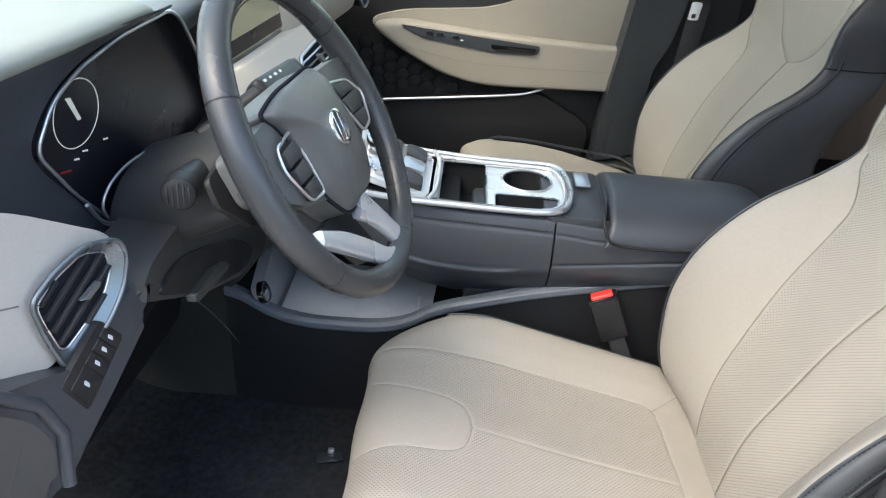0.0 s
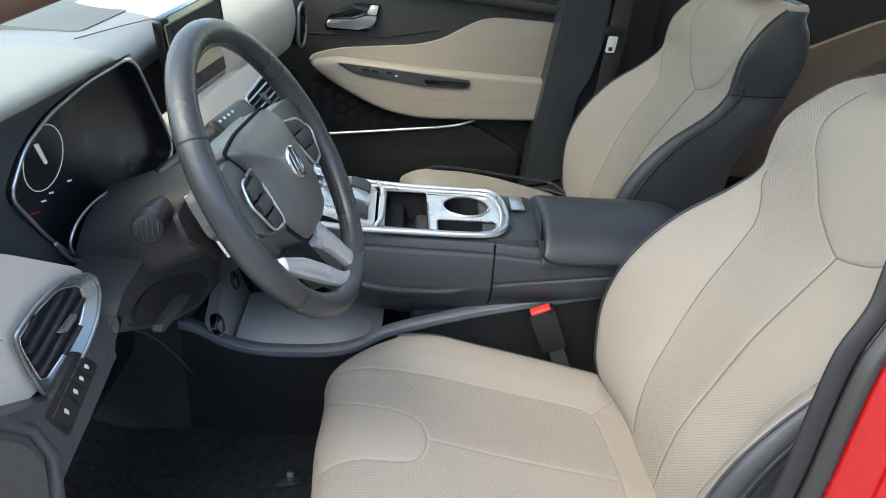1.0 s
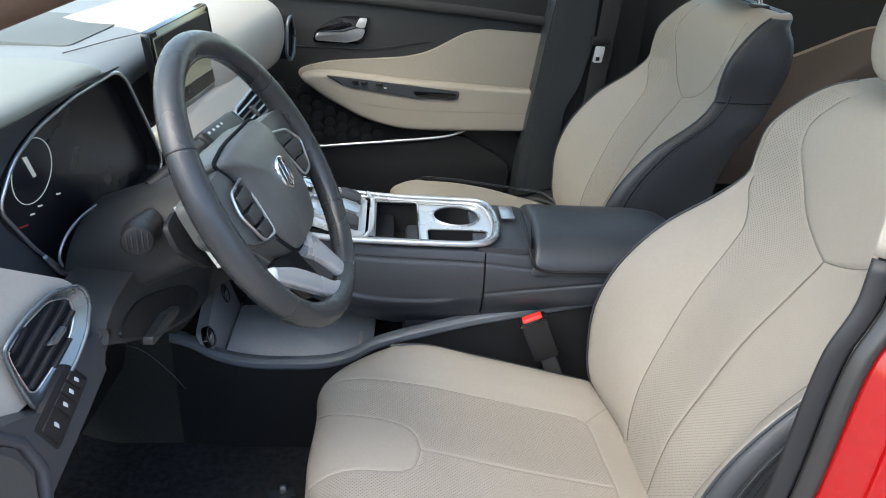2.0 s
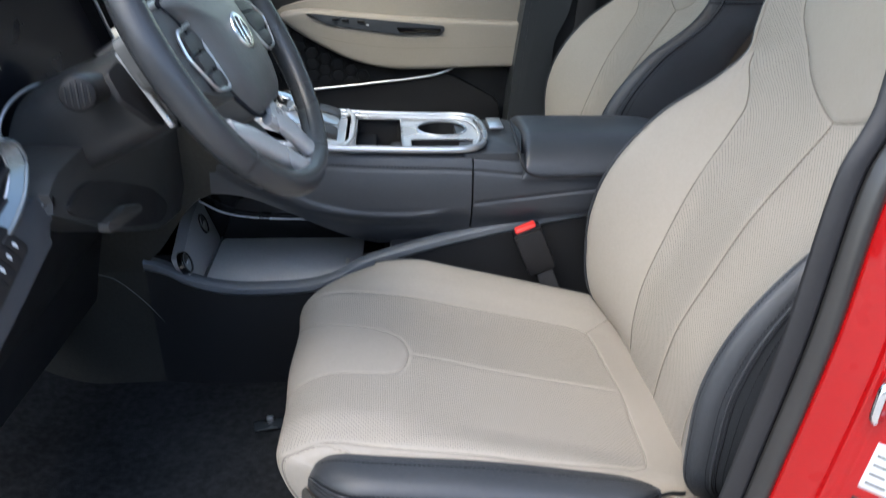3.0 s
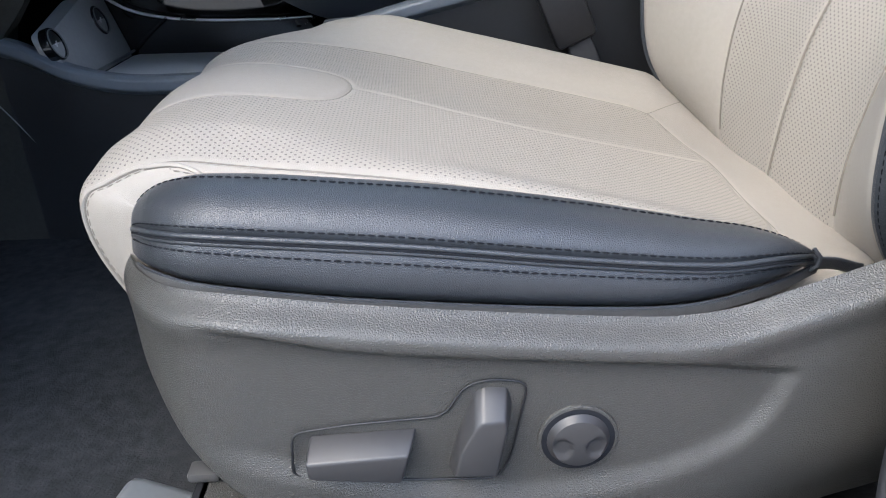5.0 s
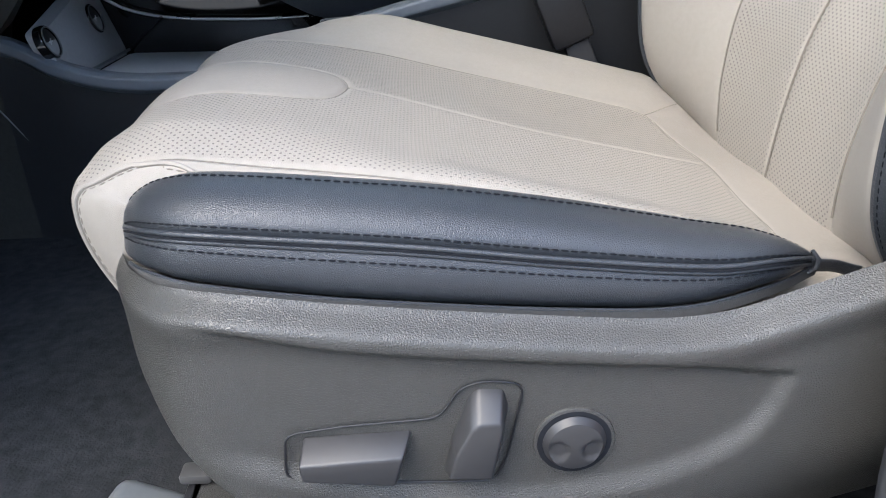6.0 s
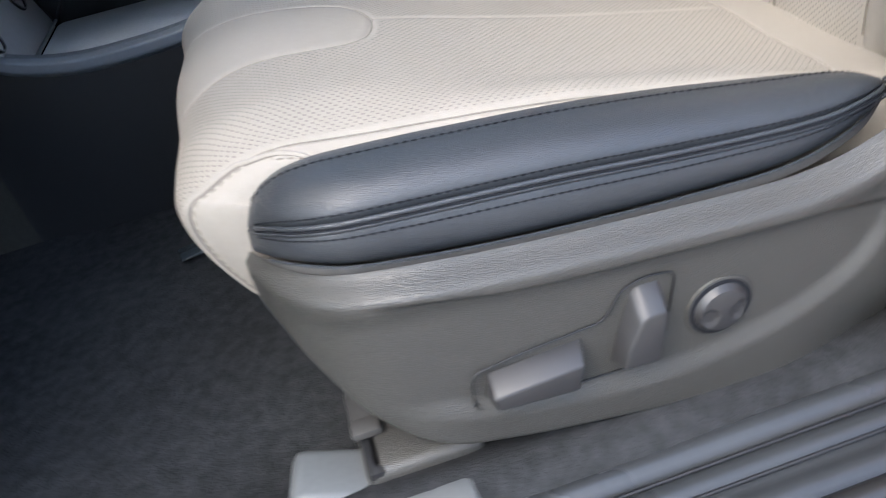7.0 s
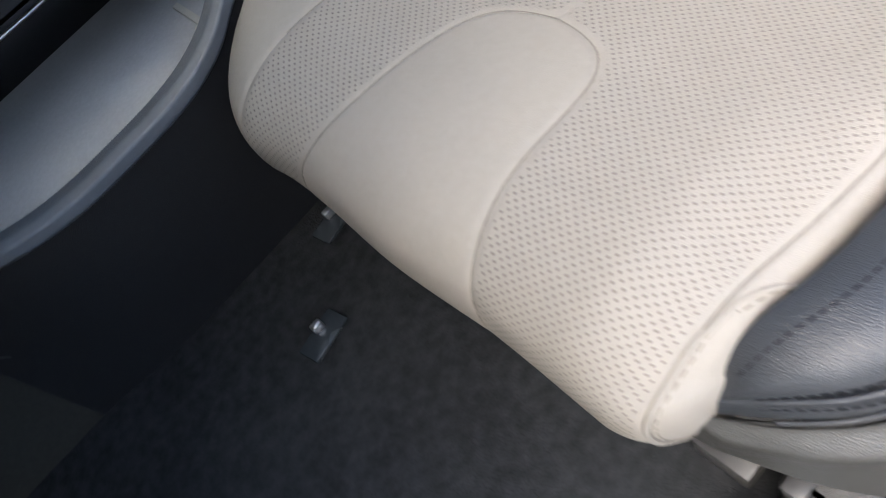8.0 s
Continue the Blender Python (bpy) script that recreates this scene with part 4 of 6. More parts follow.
def well(name, poly, z0, z1, mat):
    bm = bmesh.new()
    a = [bm.verts.new((x, y, z0)) for x, y in poly]
    b = [bm.verts.new((x, y, z1)) for x, y in poly]
    k = len(a)
    for i in range(k):
        bm.faces.new((a[i], a[(i + 1) % k], b[(i + 1) % k], b[i]))
    bm.faces.new(b)
    return part(name, bm, mat, console)


well("bin", bin_, 0.8545, 0.79, plastic_black)
well("slot", slot, 0.8545, 0.80, plastic_black)
well("cup_holder", circle(CUPX, CUPY, CUPR), 0.8545, 0.785, plastic_black)
for w, r in ((bin_, 0.0016), (slot, 0.0016), (circle(CUPX, CUPY, CUPR), 0.0022)):
    tube("opening_rim", [(x, y, 0.8545) for x, y in w], r, satin, console, n=6, closed=True)
tube("bin_front_bar", steps(along([(-0.045, CY - 0.095, 0.862), (-0.034, CY - 0.06, 0.864), (-0.034, CY + 0.06, 0.866), (-0.045, CY + 0.095, 0.868)]), 20), 0.004, silver_paint, console)
part("rear_deck", plate(rounded([(0.150, CY - 0.096), (0.249, CY - 0.096), (0.262, CY), (0.249, CY + 0.096), (0.150, CY + 0.096)], 0.012), lambda a, b, d: Vector((a, b, 0.850 + 0.012 * smooth(0.17, 0.21, a) * (1 - ((b - CY) / 0.1) ** 2) - d)), 0.012, 0.003), plastic_blue, console)
part("deck_button", box((0.027, 0.056, 0.006), (0.221, CY + 0.038, 0.8610), 0.0028), satin, console, "bright rectangular button")
# selector field, rising towards the dash
sel = lambda a, b, d: Vector((a, b, 0.862 - 0.32 * (a + 0.045) - d))
part("selector_field", plate(rounded([(-0.045, CY - 0.090), (-0.25, CY - 0.088), (-0.25, CY + 0.088), (-0.045, CY + 0.090)], 0.02), sel, 0.012, 0.004), silver_paint, console, "silver selector field")
for i, (x, y) in enumerate([(-0.075, CY - 0.055), (-0.075, CY + 0.0), (-0.075, CY + 0.055), (-0.12, CY - 0.055), (-0.12, CY + 0.055), (-0.16, CY - 0.055)]):
    part("selector_button", plate(rounded([(x - 0.018, y - 0.022), (x + 0.018, y - 0.022), (x + 0.018, y + 0.022), (x - 0.018, y + 0.022)], 0.006), lambda a, b, d: sel(a, b, d - 0.010), 0.014, 0.003), (satin if i % 2 else switch_grey), console, "selector button")
part("drive_dial", disc((-0.135, CY + 0.008, 0.920), (0.3, 0, 1), 0.026, 0.028, 0.004), chrome, console, "chrome rotary dial")
# armrest lid
def lid(u, v):
    a, b = u * 2 - 1, v * 2 - 1
    x = 0.404 + 0.158 * math.copysign(abs(a) ** 0.9, a) + 0.010 * (1 - b * b) * (a < 0) * abs(a)
    y = CY + 0.119 * math.sin(b * math.pi / 2) if abs(b) < 1 else CY + 0.119 * b
    w = abs(y - CY) / 0.119
    z = 0.812 + (0.062 - 0.006 * max(a, 0) ** 2) * max(0.0, 1 - w ** 3.2) ** 0.6 * max(0.0, 1 - max(a, 0) ** 5) ** 0.5 * max(0.0, 1 - max(-a, 0) ** 40) ** 0.5
    return (x, y, z)
sheet("armrest_lid", lid, 80, 50, plastic_blue, console, "slate padded armrest lid", sharp=0)
tube("lid_gap", steps(along([(0.247, CY + 0.02, 0.870), (0.244, CY - 0.085, 0.862), (0.246, CY - 0.112, 0.845), (0.256, CY - 0.119, 0.826), (0.285, CY - 0.1195, 0.818), (0.40, CY - 0.1195, 0.820), (0.55, CY - 0.118, 0.823)]), 50), 0.0026, plastic_black, console)

# seat belt buckle beside the console
buckle = thing("seat_belt_buckle", (0.29, 1.056, 0.50), "black seat belt buckle with a red press button", "seat belt buckle")
bt = Matrix.Rotation(radians(-24), 4, "Y")
part("stalk", box((0.030, 0.014, 0.20), (0.318, 1.056, 0.60), 0.004, m=bt), webbing, buckle)
part("housing", box((0.050, 0.026, 0.084), (0.277, 1.056, 0.687), 0.006, m=bt), plastic_black, buckle)
part("button_frame", box((0.050, 0.027, 0.010), (0.2603, 1.056, 0.7245), 0.004, m=bt), gloss_black, buckle)
part("press_button", box((0.037, 0.018, 0.012), (0.2585, 1.056, 0.7285), 0.0035, 3, m=bt), red_lens, buckle, "red press button")

# ---- passenger door ----
pdoor = thing("passenger_door", (0.0, 1.99, 0.40), "dark and beige front passenger door panel with armrest and silver handle", "car door")
part("door_shell", slab_y(rounded([(-0.62, 0.42), (0.33, 0.42), (0.43, 0.85), (0.47, 1.16), (-0.75, 1.20), (-0.72, 0.7)], 0.03), 1.985, 0.09, 0.006), door_dark, pdoor, "dark door panel")


def bulged(poly, y, bulge, n=6):
    """A padded panel on the door: it swells from its edge towards -y."""
    c = np.mean(np.array(poly), axis=0)
    bm = bmesh.new()
    rings = []
    for i in range(n + 1):
        k = i / n
        out = bulge * math.sqrt(max(0.0, 1 - (1 - k) ** 2))
        sc = 1 - 0.16 * k * k if k < 1 else 0.80
        rings.append([bm.verts.new((c[0] + (a - c[0]) * sc, y - out, c[1] + (b - c[1]) * sc)) for a, b in poly])
    k = len(poly)
    for a, b in zip(rings, rings[1:]):
        for i in range(k):
            bm.faces.new((a[i], a[(i + 1) % k], b[(i + 1) % k], b[i]))
    bm.faces.new(rings[-1])
    return bm


insert_poly = rounded([(0.215, 1.072), (0.465, 1.066), (0.435, 0.800), (0.14, 0.790), (0.034, 0.789), (-0.07, 0.812), (-0.19, 0.874), (-0.275, 0.936), (-0.18, 0.966), (0.03, 0.986), (0.095, 1.003)], 0.05, 8)
part("door_insert", slab_y(insert_poly, 1.968, 0.03, 0.008), leather, pdoor, "beige padded insert")
arm_poly = rounded([(0.455, 0.918), (0.445, 0.806), (0.14, 0.794), (0.034, 0.793), (-0.07, 0.816), (-0.19, 0.878), (-0.262, 0.932), (-0.18, 0.948), (0.05, 0.93)], 0.05, 8)
part("door_armrest", bulged(arm_poly, 1.966, 0.036), leather, pdoor, "beige padded armrest")
pod = rounded([(-0.18, 0.939), (0.186, 0.911), (0.179, 0.888), (0.062, 0.887), (-0.123, 0.911)], 0.012, 5)
part("switch_pod", slab_y(pod, 1.925, 0.012, 0.003), plastic_blue, pdoor, "slate window switch panel")
part("grip_recess", slab_y(rounded([(0.055, 0.908), (0.176, 0.904), (0.170, 0.893), (0.066, 0.892)], 0.008), 1.9235, 0.004, 0.001), gloss_black, pdoor)
for x in (-0.10, -0.075, -0.035):
    part("window_switch", box((0.018, 0.008, 0.007), (x, 1.923, 0.926 - 0.08 * (x + 0.1)), 0.002), plastic_black, pdoor)
part("switch_mark", box((0.008, 0.002, 0.004), (-0.018, 1.9235, 0.912), 0.001), white_print, pdoor)
stitches("door_stitching", [(x, 1.9295, z) for x, z in steps(along([(-0.235, 0.915), (-0.15, 0.882), (-0.05, 0.862), (0.06, 0.853), (0.37, 0.858)]), 120)], thread_beige, pdoor, r=0.0008)
tube("pocket_trim", steps(along([(-0.30, 1.955, 0.715), (-0.22, 1.952, 0.728), (0.003, 1.95, 0.755), (0.15, 1.95, 0.775), (0.198, 1.952, 0.790), (0.21, 1.958, 0.795)]), 40), 0.004, satin, pdoor, "thin silver pocket trim", flatten=0.6)
part("door_pocket", slab_y(rounded([(-0.50, 0.45), (0.32, 0.45), (0.35, 0.70), (0.20, 0.78), (0.0, 0.75), (-0.30, 0.712), (-0.50, 0.69)], 0.03), 1.956, 0.04, 0.008), plastic_black, pdoor, "black door pocket")
for i in range(15):
    for j in range(5):
        x, z = -0.34 + i * 0.034, 0.752 + j * 0.030 + (i % 2) * 0.015
        if z < 0.935 - 0.30 * max(0, x + 0.28) - 0.02 and z > 0.735 + 0.12 * (x + 0.2) and x < 0.12 and z < 0.87 - 0.5 * (x + 0.18):
            part("quilt_cell", bulged(circle(x, z, 0.0175, 6), 1.984, 0.006, 3), plastic_black, pdoor)
tube("belt_trim", [(-0.70, 1.972, 1.155), (-0.10, 1.970, 1.135), (0.2, 1.970, 1.118), (0.44, 1.972, 1.098)], 0.012, webbing, pdoor, "dark belt line trim", flatten=0.6)
part("handle_cup", slab_y(rounded([(-0.218, 1.012), (-0.208, 1.043), (-0.184, 1.064), (-0.139, 1.085), (-0.062, 1.086), (-0.067, 1.057), (-0.089, 1.014)], 0.012), 1.982, 0.008, 0.002), gloss_black, pdoor)
part("handle_base", slab_y(rounded([(-0.210, 1.021), (-0.206, 1.040), (-0.138, 1.043), (-0.100, 1.056), (-0.074, 1.056), (-0.085, 1.030), (-0.123, 1.019)], 0.008), 1.966, 0.012, 0.005, 3), satin, pdoor, "silver inner handle")
part("lock_tab", slab_y(rounded([(-0.103, 1.060), (-0.091, 1.083), (-0.071, 1.083), (-0.077, 1.058)], 0.005), 1.969, 0.01, 0.003), silver_paint, pdoor, "silver lock tab")
tube("door_seam", [(-0.50, 1.9835, 1.002), (-0.30, 1.9835, 1.000), (-0.06, 1.9835, 1.000), (0.10, 1.9835, 1.03)], 0.0016, plastic_black, pdoor)

# pillars and belt
pillar_slate = material("slate_pillar_trim", (0.030, 0.034, 0.038), 0.36, vary=0.1, grain="cells", grain_scale=800, grain_depth=0.0001)
tagged(part("pillar_trim", slab_y(rounded([(0.43, 1.60), (0.411, 1.161), (0.398, 1.074), (0.387, 0.969), (0.370, 0.827), (0.362, 0.693), (0.345, 0.42), (0.50, 0.42), (0.476, 0.653), (0.467, 0.788), (0.471, 0.885), (0.502, 0.948), (0.524, 1.069), (0.512, 1.60)], 0.02), 1.895, 0.10, 0.016, 4), pillar_slate), "slate plastic centre pillar trim", "pillar trim", kind="structure")
tagged(part("pillar_recess", slab_y(rounded([(0.45, 1.60), (0.45, 0.42), (0.66, 0.42), (0.66, 1.60)], 0.01), 1.925, 0.06, 0.004), door_dark), "dark pillar trim behind the seat belt", "pillar trim", kind="structure")
belt = thing("seat_belt", (0.53, 1.88, 1.05), "black seat belt strap with a silver tongue on the pillar", "seat belt")
part("strap", box((0.047, 0.003, 0.95), (0.545, 1.878, 1.02), 0.001, m=Matrix.Rotation(radians(3), 4, "Y")), webbing, belt)
part("tongue_grip", box((0.055, 0.012, 0.022), (0.537, 1.872, 1.075), 0.004), plastic_black, belt)
part("tongue", slab_y(rounded([(0.525, 1.062), (0.550, 1.062), (0.546, 1.020), (0.522, 1.020)], 0.005), 1.869, 0.003, 0.001), white_print, belt, "bright metal tongue")
part("tongue_slot", box((0.010, 0.003, 0.010), (0.534, 1.8685, 1.030), 0.001), plastic_black, belt)

# far rear door
rdoor = thing("rear_door", (1.0, 2.0, 0.40), "dark beige rear door panel behind the passenger seat", "car door")
part("door_shell", slab_y(rounded([(0.50, 0.42), (1.45, 0.42), (1.60, 0.80), (1.60, 1.26), (0.50, 1.24)], 0.04), 1.985, 0.09, 0.006), door_dark, rdoor)
part("door_insert", slab_y(rounded([(0.78, 0.66), (1.45, 0.66), (1.52, 1.17), (1.30, 1.13), (1.12, 1.045), (0.98, 0.99), (0.80, 0.97)], 0.04, 6), 1.965, 0.03, 0.008), material("brown_panel", (0.15, 0.122, 0.10), 0.6), rdoor, "brown padded insert")
part("pull_cup", slab_y(rounded([(0.92, 0.955), (1.03, 0.955), (1.04, 0.985), (0.93, 0.988)], 0.012), 1.955, 0.012, 0.003), gloss_black, rdoor)
bench = thing("rear_bench", (1.35, 1.187, 0.40), "beige leather rear bench seat", "car seat")
part("bench_cushion", box((0.52, 1.32, 0.22), (1.22, CY, 0.58), 0.05, 4), leather, bench)
part("bench_back", box((0.16, 1.32, 0.62), (1.56, CY, 0.93), 0.05, 4, Matrix.Rotation(radians(20), 4, "Y")), leather, bench)

# ---- driver's side body: pillar, sill ----
body = thing("red_car", (0.5, 0.40, 0.0), "bright red car with its driver door open", "car")
jamb = spline([(0.30, 0.335, 0.42), (0.45, 0.338, 0.425), (0.552, 0.345, 0.45), (0.72, 0.366, 0.455), (0.889, 0.390, 0.462), (1.04, 0.410, 0.478), (1.10, 0.432, 0.485), (1.30, 0.455, 0.53), (1.56, 0.52, 0.62)])


def pillar(a0, a1, out0, out1, bulge=0.0):
    def f(u, v):
        z = 0.36 + 1.2 * u
        x, y = jamb(z)
        return (x + a0 + (a1 - a0) * v, y + out0 + (out1 - out0) * v - bulge * math.sin(math.pi * v), z)
    return f


sheet("pillar_inner_trim", pillar(0.10, 0.0, 0.115, 0.012), 50, 8, plastic_black, body, "dark inner pillar trim")
lip_f = pillar(-0.003, 0.015, 0.016, 0.007, 0.003)
sheet("pillar_lip", lambda u, v: lip_f(0.648 * u, v), 60, 8, plastic_black, body, "black pillar lip", thick=0.002)
sheet("upper_pillar_trim", lambda u, v: lip_f(0.650 + 0.350 * u, v), 30, 8, leather, body, "pale upper pillar trim", thick=0.002)
sheet("seal_gap", pillar(0.013, 0.020, 0.012, 0.010), 60, 4, thread_black, body)
sheet("door_seal", pillar(0.017, 0.036, 0.006, -0.002, 0.009), 60, 14, rubber, body, "black rubber door seal", thick=0.002)
def ridged(u, v):
    x, y, z = pillar(0.034, 0.090, -0.001, -0.075, 0.008)(u, v)
    lift = 0.0016 * (math.exp(-((v - 0.42) / 0.035) ** 2) + 0.7 * math.exp(-((v - 0.56) / 0.03) ** 2))
    return (x - 0.8 * lift, y - 0.6 * lift, z)


sheet("pillar_panel", ridged, 60, 60, red_paint, body, "glossy red pillar", thick=0.002)
sheet("rear_door_skin", pillar(0.093, 0.95, -0.085, -0.10, 0.02), 60, 20, red_paint, body, "glossy red rear door", thick=0.002)
# door striker and placards on the red pillar
striker = tube("striker", steps(along([(0.458, 0.412, 0.886), (0.445, 0.404, 0.886), (0.437, 0.398, 0.884), (0.435, 0.397, 0.878), (0.435, 0.397, 0.856), (0.437, 0.398, 0.850), (0.443, 0.403, 0.848), (0.455, 0.411, 0.848)]), 36), 0.0045, chrome, body, "chrome door striker", n=8)


def placard(name, u0, u1, v0, v1, mat, up, label=""):
    f = lambda a, b: np.array(ridged(a, b)) + np.array((-0.6, -0.8, 0)) * up
    return sheet(name, lambda a, b: f(u0 + (u1 - u0) * a, v0 + (v1 - v0) * b), 8, 8, mat, body, label, thick=0.0006)


placard("placard", 0.345, 0.385, 0.66, 0.98, label_white, 0.0012, "white printed placard")
placard("placard", 0.285, 0.335, 0.66, 0.98, label_white, 0.0012, "white printed placard")
placard("placard_band", 0.322, 0.336, 0.655, 0.98, plastic_black, 0.0020)
for k in range(3):
    placard("placard_print", 0.325, 0.333, 0.69 + 0.09 * k, 0.75 + 0.09 * k, yellow_print, 0.0028)
for k in range(4):
    placard("placard_print", 0.350 + 0.008 * k, 0.353 + 0.008 * k, 0.70, 0.92 - 0.05 * (k % 2), grey_trim, 0.0020)
sl = lambda y0, z0, y1, z1: (lambda u, v: (-0.75 + 1.15 * u, y0 + (y1 - y0) * v, z0 + (z1 - z0) * v + 0.002 * math.sin(6 * math.pi * v)))
sheet("sill_inner", sl(0.50, 0.405, 0.478, 0.445), 30, 10, plastic, body, "dark sill trim")
sheet("scuff_plate", sl(0.478, 0.445, 0.405, 0.440), 30, 24, scuff_grey, body, "grey scuff plate")
for y in (0.455, 0.437):
    tube("scuff_rib", [(-0.30, y, 0.4455), (0.30, y, 0.4455)], 0.0014, plastic_black, body)
sheet("sill_outer", sl(0.405, 0.440, 0.33, 0.20), 30, 12, red_paint, body, "glossy red sill")
tube("sill_seal", [(-0.70, 0.402, 0.443), (0.36, 0.402, 0.443)], 0.009, rubber, body)

# runner end covers on the floor
rail = thing("runner_cover", (-0.06, 0.575, 0.40), "grey plastic seat runner end cover on the carpet", "runner cover", "runner covers")
part("cover_shell", box((0.062, 0.050, 0.046), (-0.080, 0.548, 0.424), 0.010, 3, Matrix.Rotation(radians(-10), 4, "Z") @ Matrix.Rotation(radians(14), 4, "Y")), grey_trim, rail)
part("cover_gap", box((0.014, 0.048, 0.046), (-0.046, 0.552, 0.430), 0.004, 2), plastic_black, rail)
part("cover_tail", box((0.085, 0.050, 0.046), (-0.012, 0.552, 0.430), 0.008, 3), plastic_grain, rail)
part("latch_spring", box((0.022, 0.016, 0.008), (-0.046, 0.566, 0.458), 0.003, 2), plastic, rail)
cap = thing("sill_clip", (-0.01, 0.50, 0.43), "grey plastic clip by the sill", "trim clip")
part("clip_body", box((0.05, 0.028, 0.016), (-0.012, 0.490, 0.446), 0.006, 2), grey_trim, cap)
hook = thing("mat_hook", (-0.18, 0.955, 0.41), "clear grey floor mat hook on the carpet", "mat hook", "mat hooks")
part("hook_base", box((0.05, 0.026, 0.004), (-0.182, 0.950, 0.412), 0.002, 2, Matrix.Rotation(radians(12), 4, "Z")), clear_grey, hook)
part("hook_peg", box((0.012, 0.008, 0.010), (-0.180, 0.958, 0.418), 0.002), satin, hook)

copy_thing(hook, Matrix.Translation((-0.090, 1.045, 0.41)))

# ---- dashboard ----
dash = thing("dashboard", (-0.45, 1.0, 0.85), "beige and slate dashboard with silver-edged vents and display", "dashboard")
# upper pad across the car
def pad_shape(u, v):
    y = 0.44 + 1.46 * v
    prof = DASH(u)
    return (prof[0], y, prof[1])
DASH = along([(-0.98, 1.10), (-0.75, 1.135), (-0.55, 1.15), (-0.46, 1.145), (-0.43, 1.12), (-0.44, 1.085)])
FRONT = along([(-0.44, 1.085), (-0.44, 1.05), (-0.43, 0.95), (-0.41, 0.85), (-0.46, 0.70), (-0.60, 0.55)])
sheet("upper_pad", pad_shape, 60, 40, dash_grey, dash, "grey soft upper pad", sharp=0)
sheet("dash_front", lambda u, v: (FRONT(u)[0], 0.44 + 1.46 * v, FRONT(u)[1]), 30, 30, plastic_black, dash, "black dashboard front", sharp=0)
def pass_shape(u, v):
    y = 1.30 + 0.56 * v
    prof = PASS(u)
    k = smooth(0.0, 0.18, v) * (1 - 0.5 * smooth(0.9, 1.0, v))
    return (prof[0] + 0.07 * v - 0.03 * (1 - k), y, prof[1] - 0.02 * (1 - k))
PASS = along([(-0.62, 1.155), (-0.52, 1.165), (-0.41, 1.156), (-0.350, 1.128), (-0.332, 1.09), (-0.332, 1.04), (-0.355, 0.99), (-0.42, 0.97)])
sheet("passenger_pad", pass_shape, 50, 40, dash_beige, dash, "beige padded passenger side", sharp=0)
sheet("lower_face", lambda u, v: (-0.40 + 0.05 * u - 0.10 * v, 0.62 + 1.26 * u, 0.985 - 0.40 * v), 20, 20, plastic_black, dash, "dark lower face", sharp=0)


# driver's vent in its beige wing, turned towards the door
def turned(k, x0, y0):
    return lambda a, b, d: Vector((x0 + k * (a - y0) - 0.15 * (b - 1.0) - d, a, b))


WG = turned(0.45, -0.325, 0.60)
wing_poly = rounded([(0.36, 0.90), (0.37, 1.16), (0.463, 1.130), (0.539, 1.088), (0.608, 1.036), (0.614, 1.003), (0.600, 0.975), (0.578, 0.960), (0.522, 0.944), (0.484, 0.940), (0.42, 0.92)], 0.016, 5)
part("driver_wing", plate(wing_poly, WG, 0.12, 0.010, 4), dash_beige, dash, "beige wing round the side vent")
def resample(poly, n):
    """n points evenly along a closed outline."""
    p = np.array(list(poly) + [poly[0]], float)
    d = np.r_[0, np.cumsum(np.linalg.norm(np.diff(p, axis=0), axis=1))]
    return [tuple(np.interp(q, d, p[:, i]) for i in range(2)) for q in np.linspace(0, d[-1], n + 1)[:-1]]


vent_out = resample(rounded([(0.519, 0.944), (0.514, 0.980), (0.513, 1.014), (0.540, 1.031), (0.573, 1.041), (0.606, 1.032), (0.609, 1.012), (0.596, 0.984), (0.575, 0.962), (0.554, 0.948), (0.531, 0.938)], 0.010, 5), 96)
vent_in = resample(rounded([(0.527, 0.957), (0.523, 0.985), (0.522, 1.006), (0.548, 1.022), (0.574, 1.031), (0.596, 1.023), (0.595, 1.003), (0.583, 0.985), (0.565, 0.971), (0.549, 0.962), (0.533, 0.953)], 0.007, 5), 96)
vent = part("side_vent", plate(vent_in, lambda a, b, d: WG(a, b, d - 0.0015), 0.004, 0), thread_black, dash)
bezel = material("smoked_silver", (0.17, 0.19, 0.20), 0.30, metal=0.7, vary=0.05)
raw("vent_bezel", [WG(a, b, -0.011) for a, b in vent_out] + [WG(a, b, -0.003) for a, b in vent_in], [(i, (i + 1) % 96, 96 + (i + 1) % 96, 96 + i) for i in range(96)], bezel, vent, "smoked silver bezel")
tube("vent_frame", [WG(a, b, -0.010) for a, b in vent_out], 0.0024, bezel, vent, "satin silver vent frame", closed=True, n=10)
tube("vent_edge", [WG(a, b, -0.0035) for a, b in vent_in], 0.0010, satin, vent, closed=True, n=6)
va, vb = np.array((0.809, 0.588)), np.array((-0.588, 0.809))
for k in range(6):
    mid_ = np.array((0.557, 0.990)) + vb * (0.0125 * (k - 2.5))
    us = [u for u in np.linspace(-0.06, 0.06, 121) if inside(vent_in, np.array([(mid_ + va * u)[0]]), np.array([(mid_ + va * u)[1]]))[0]]
    if len(us) > 12:
        q0, q1 = mid_ + va * us[1], mid_ + va * us[-2]
        part("vent_slat", plate([tuple(q0 - vb * 0.0017), tuple(q1 - vb * 0.0017), tuple(q1 + vb * 0.0017), tuple(q0 + vb * 0.0017)], lambda a, b, d: WG(a, b, d - 0.007), 0.005, 0.0006), plastic_black, vent)
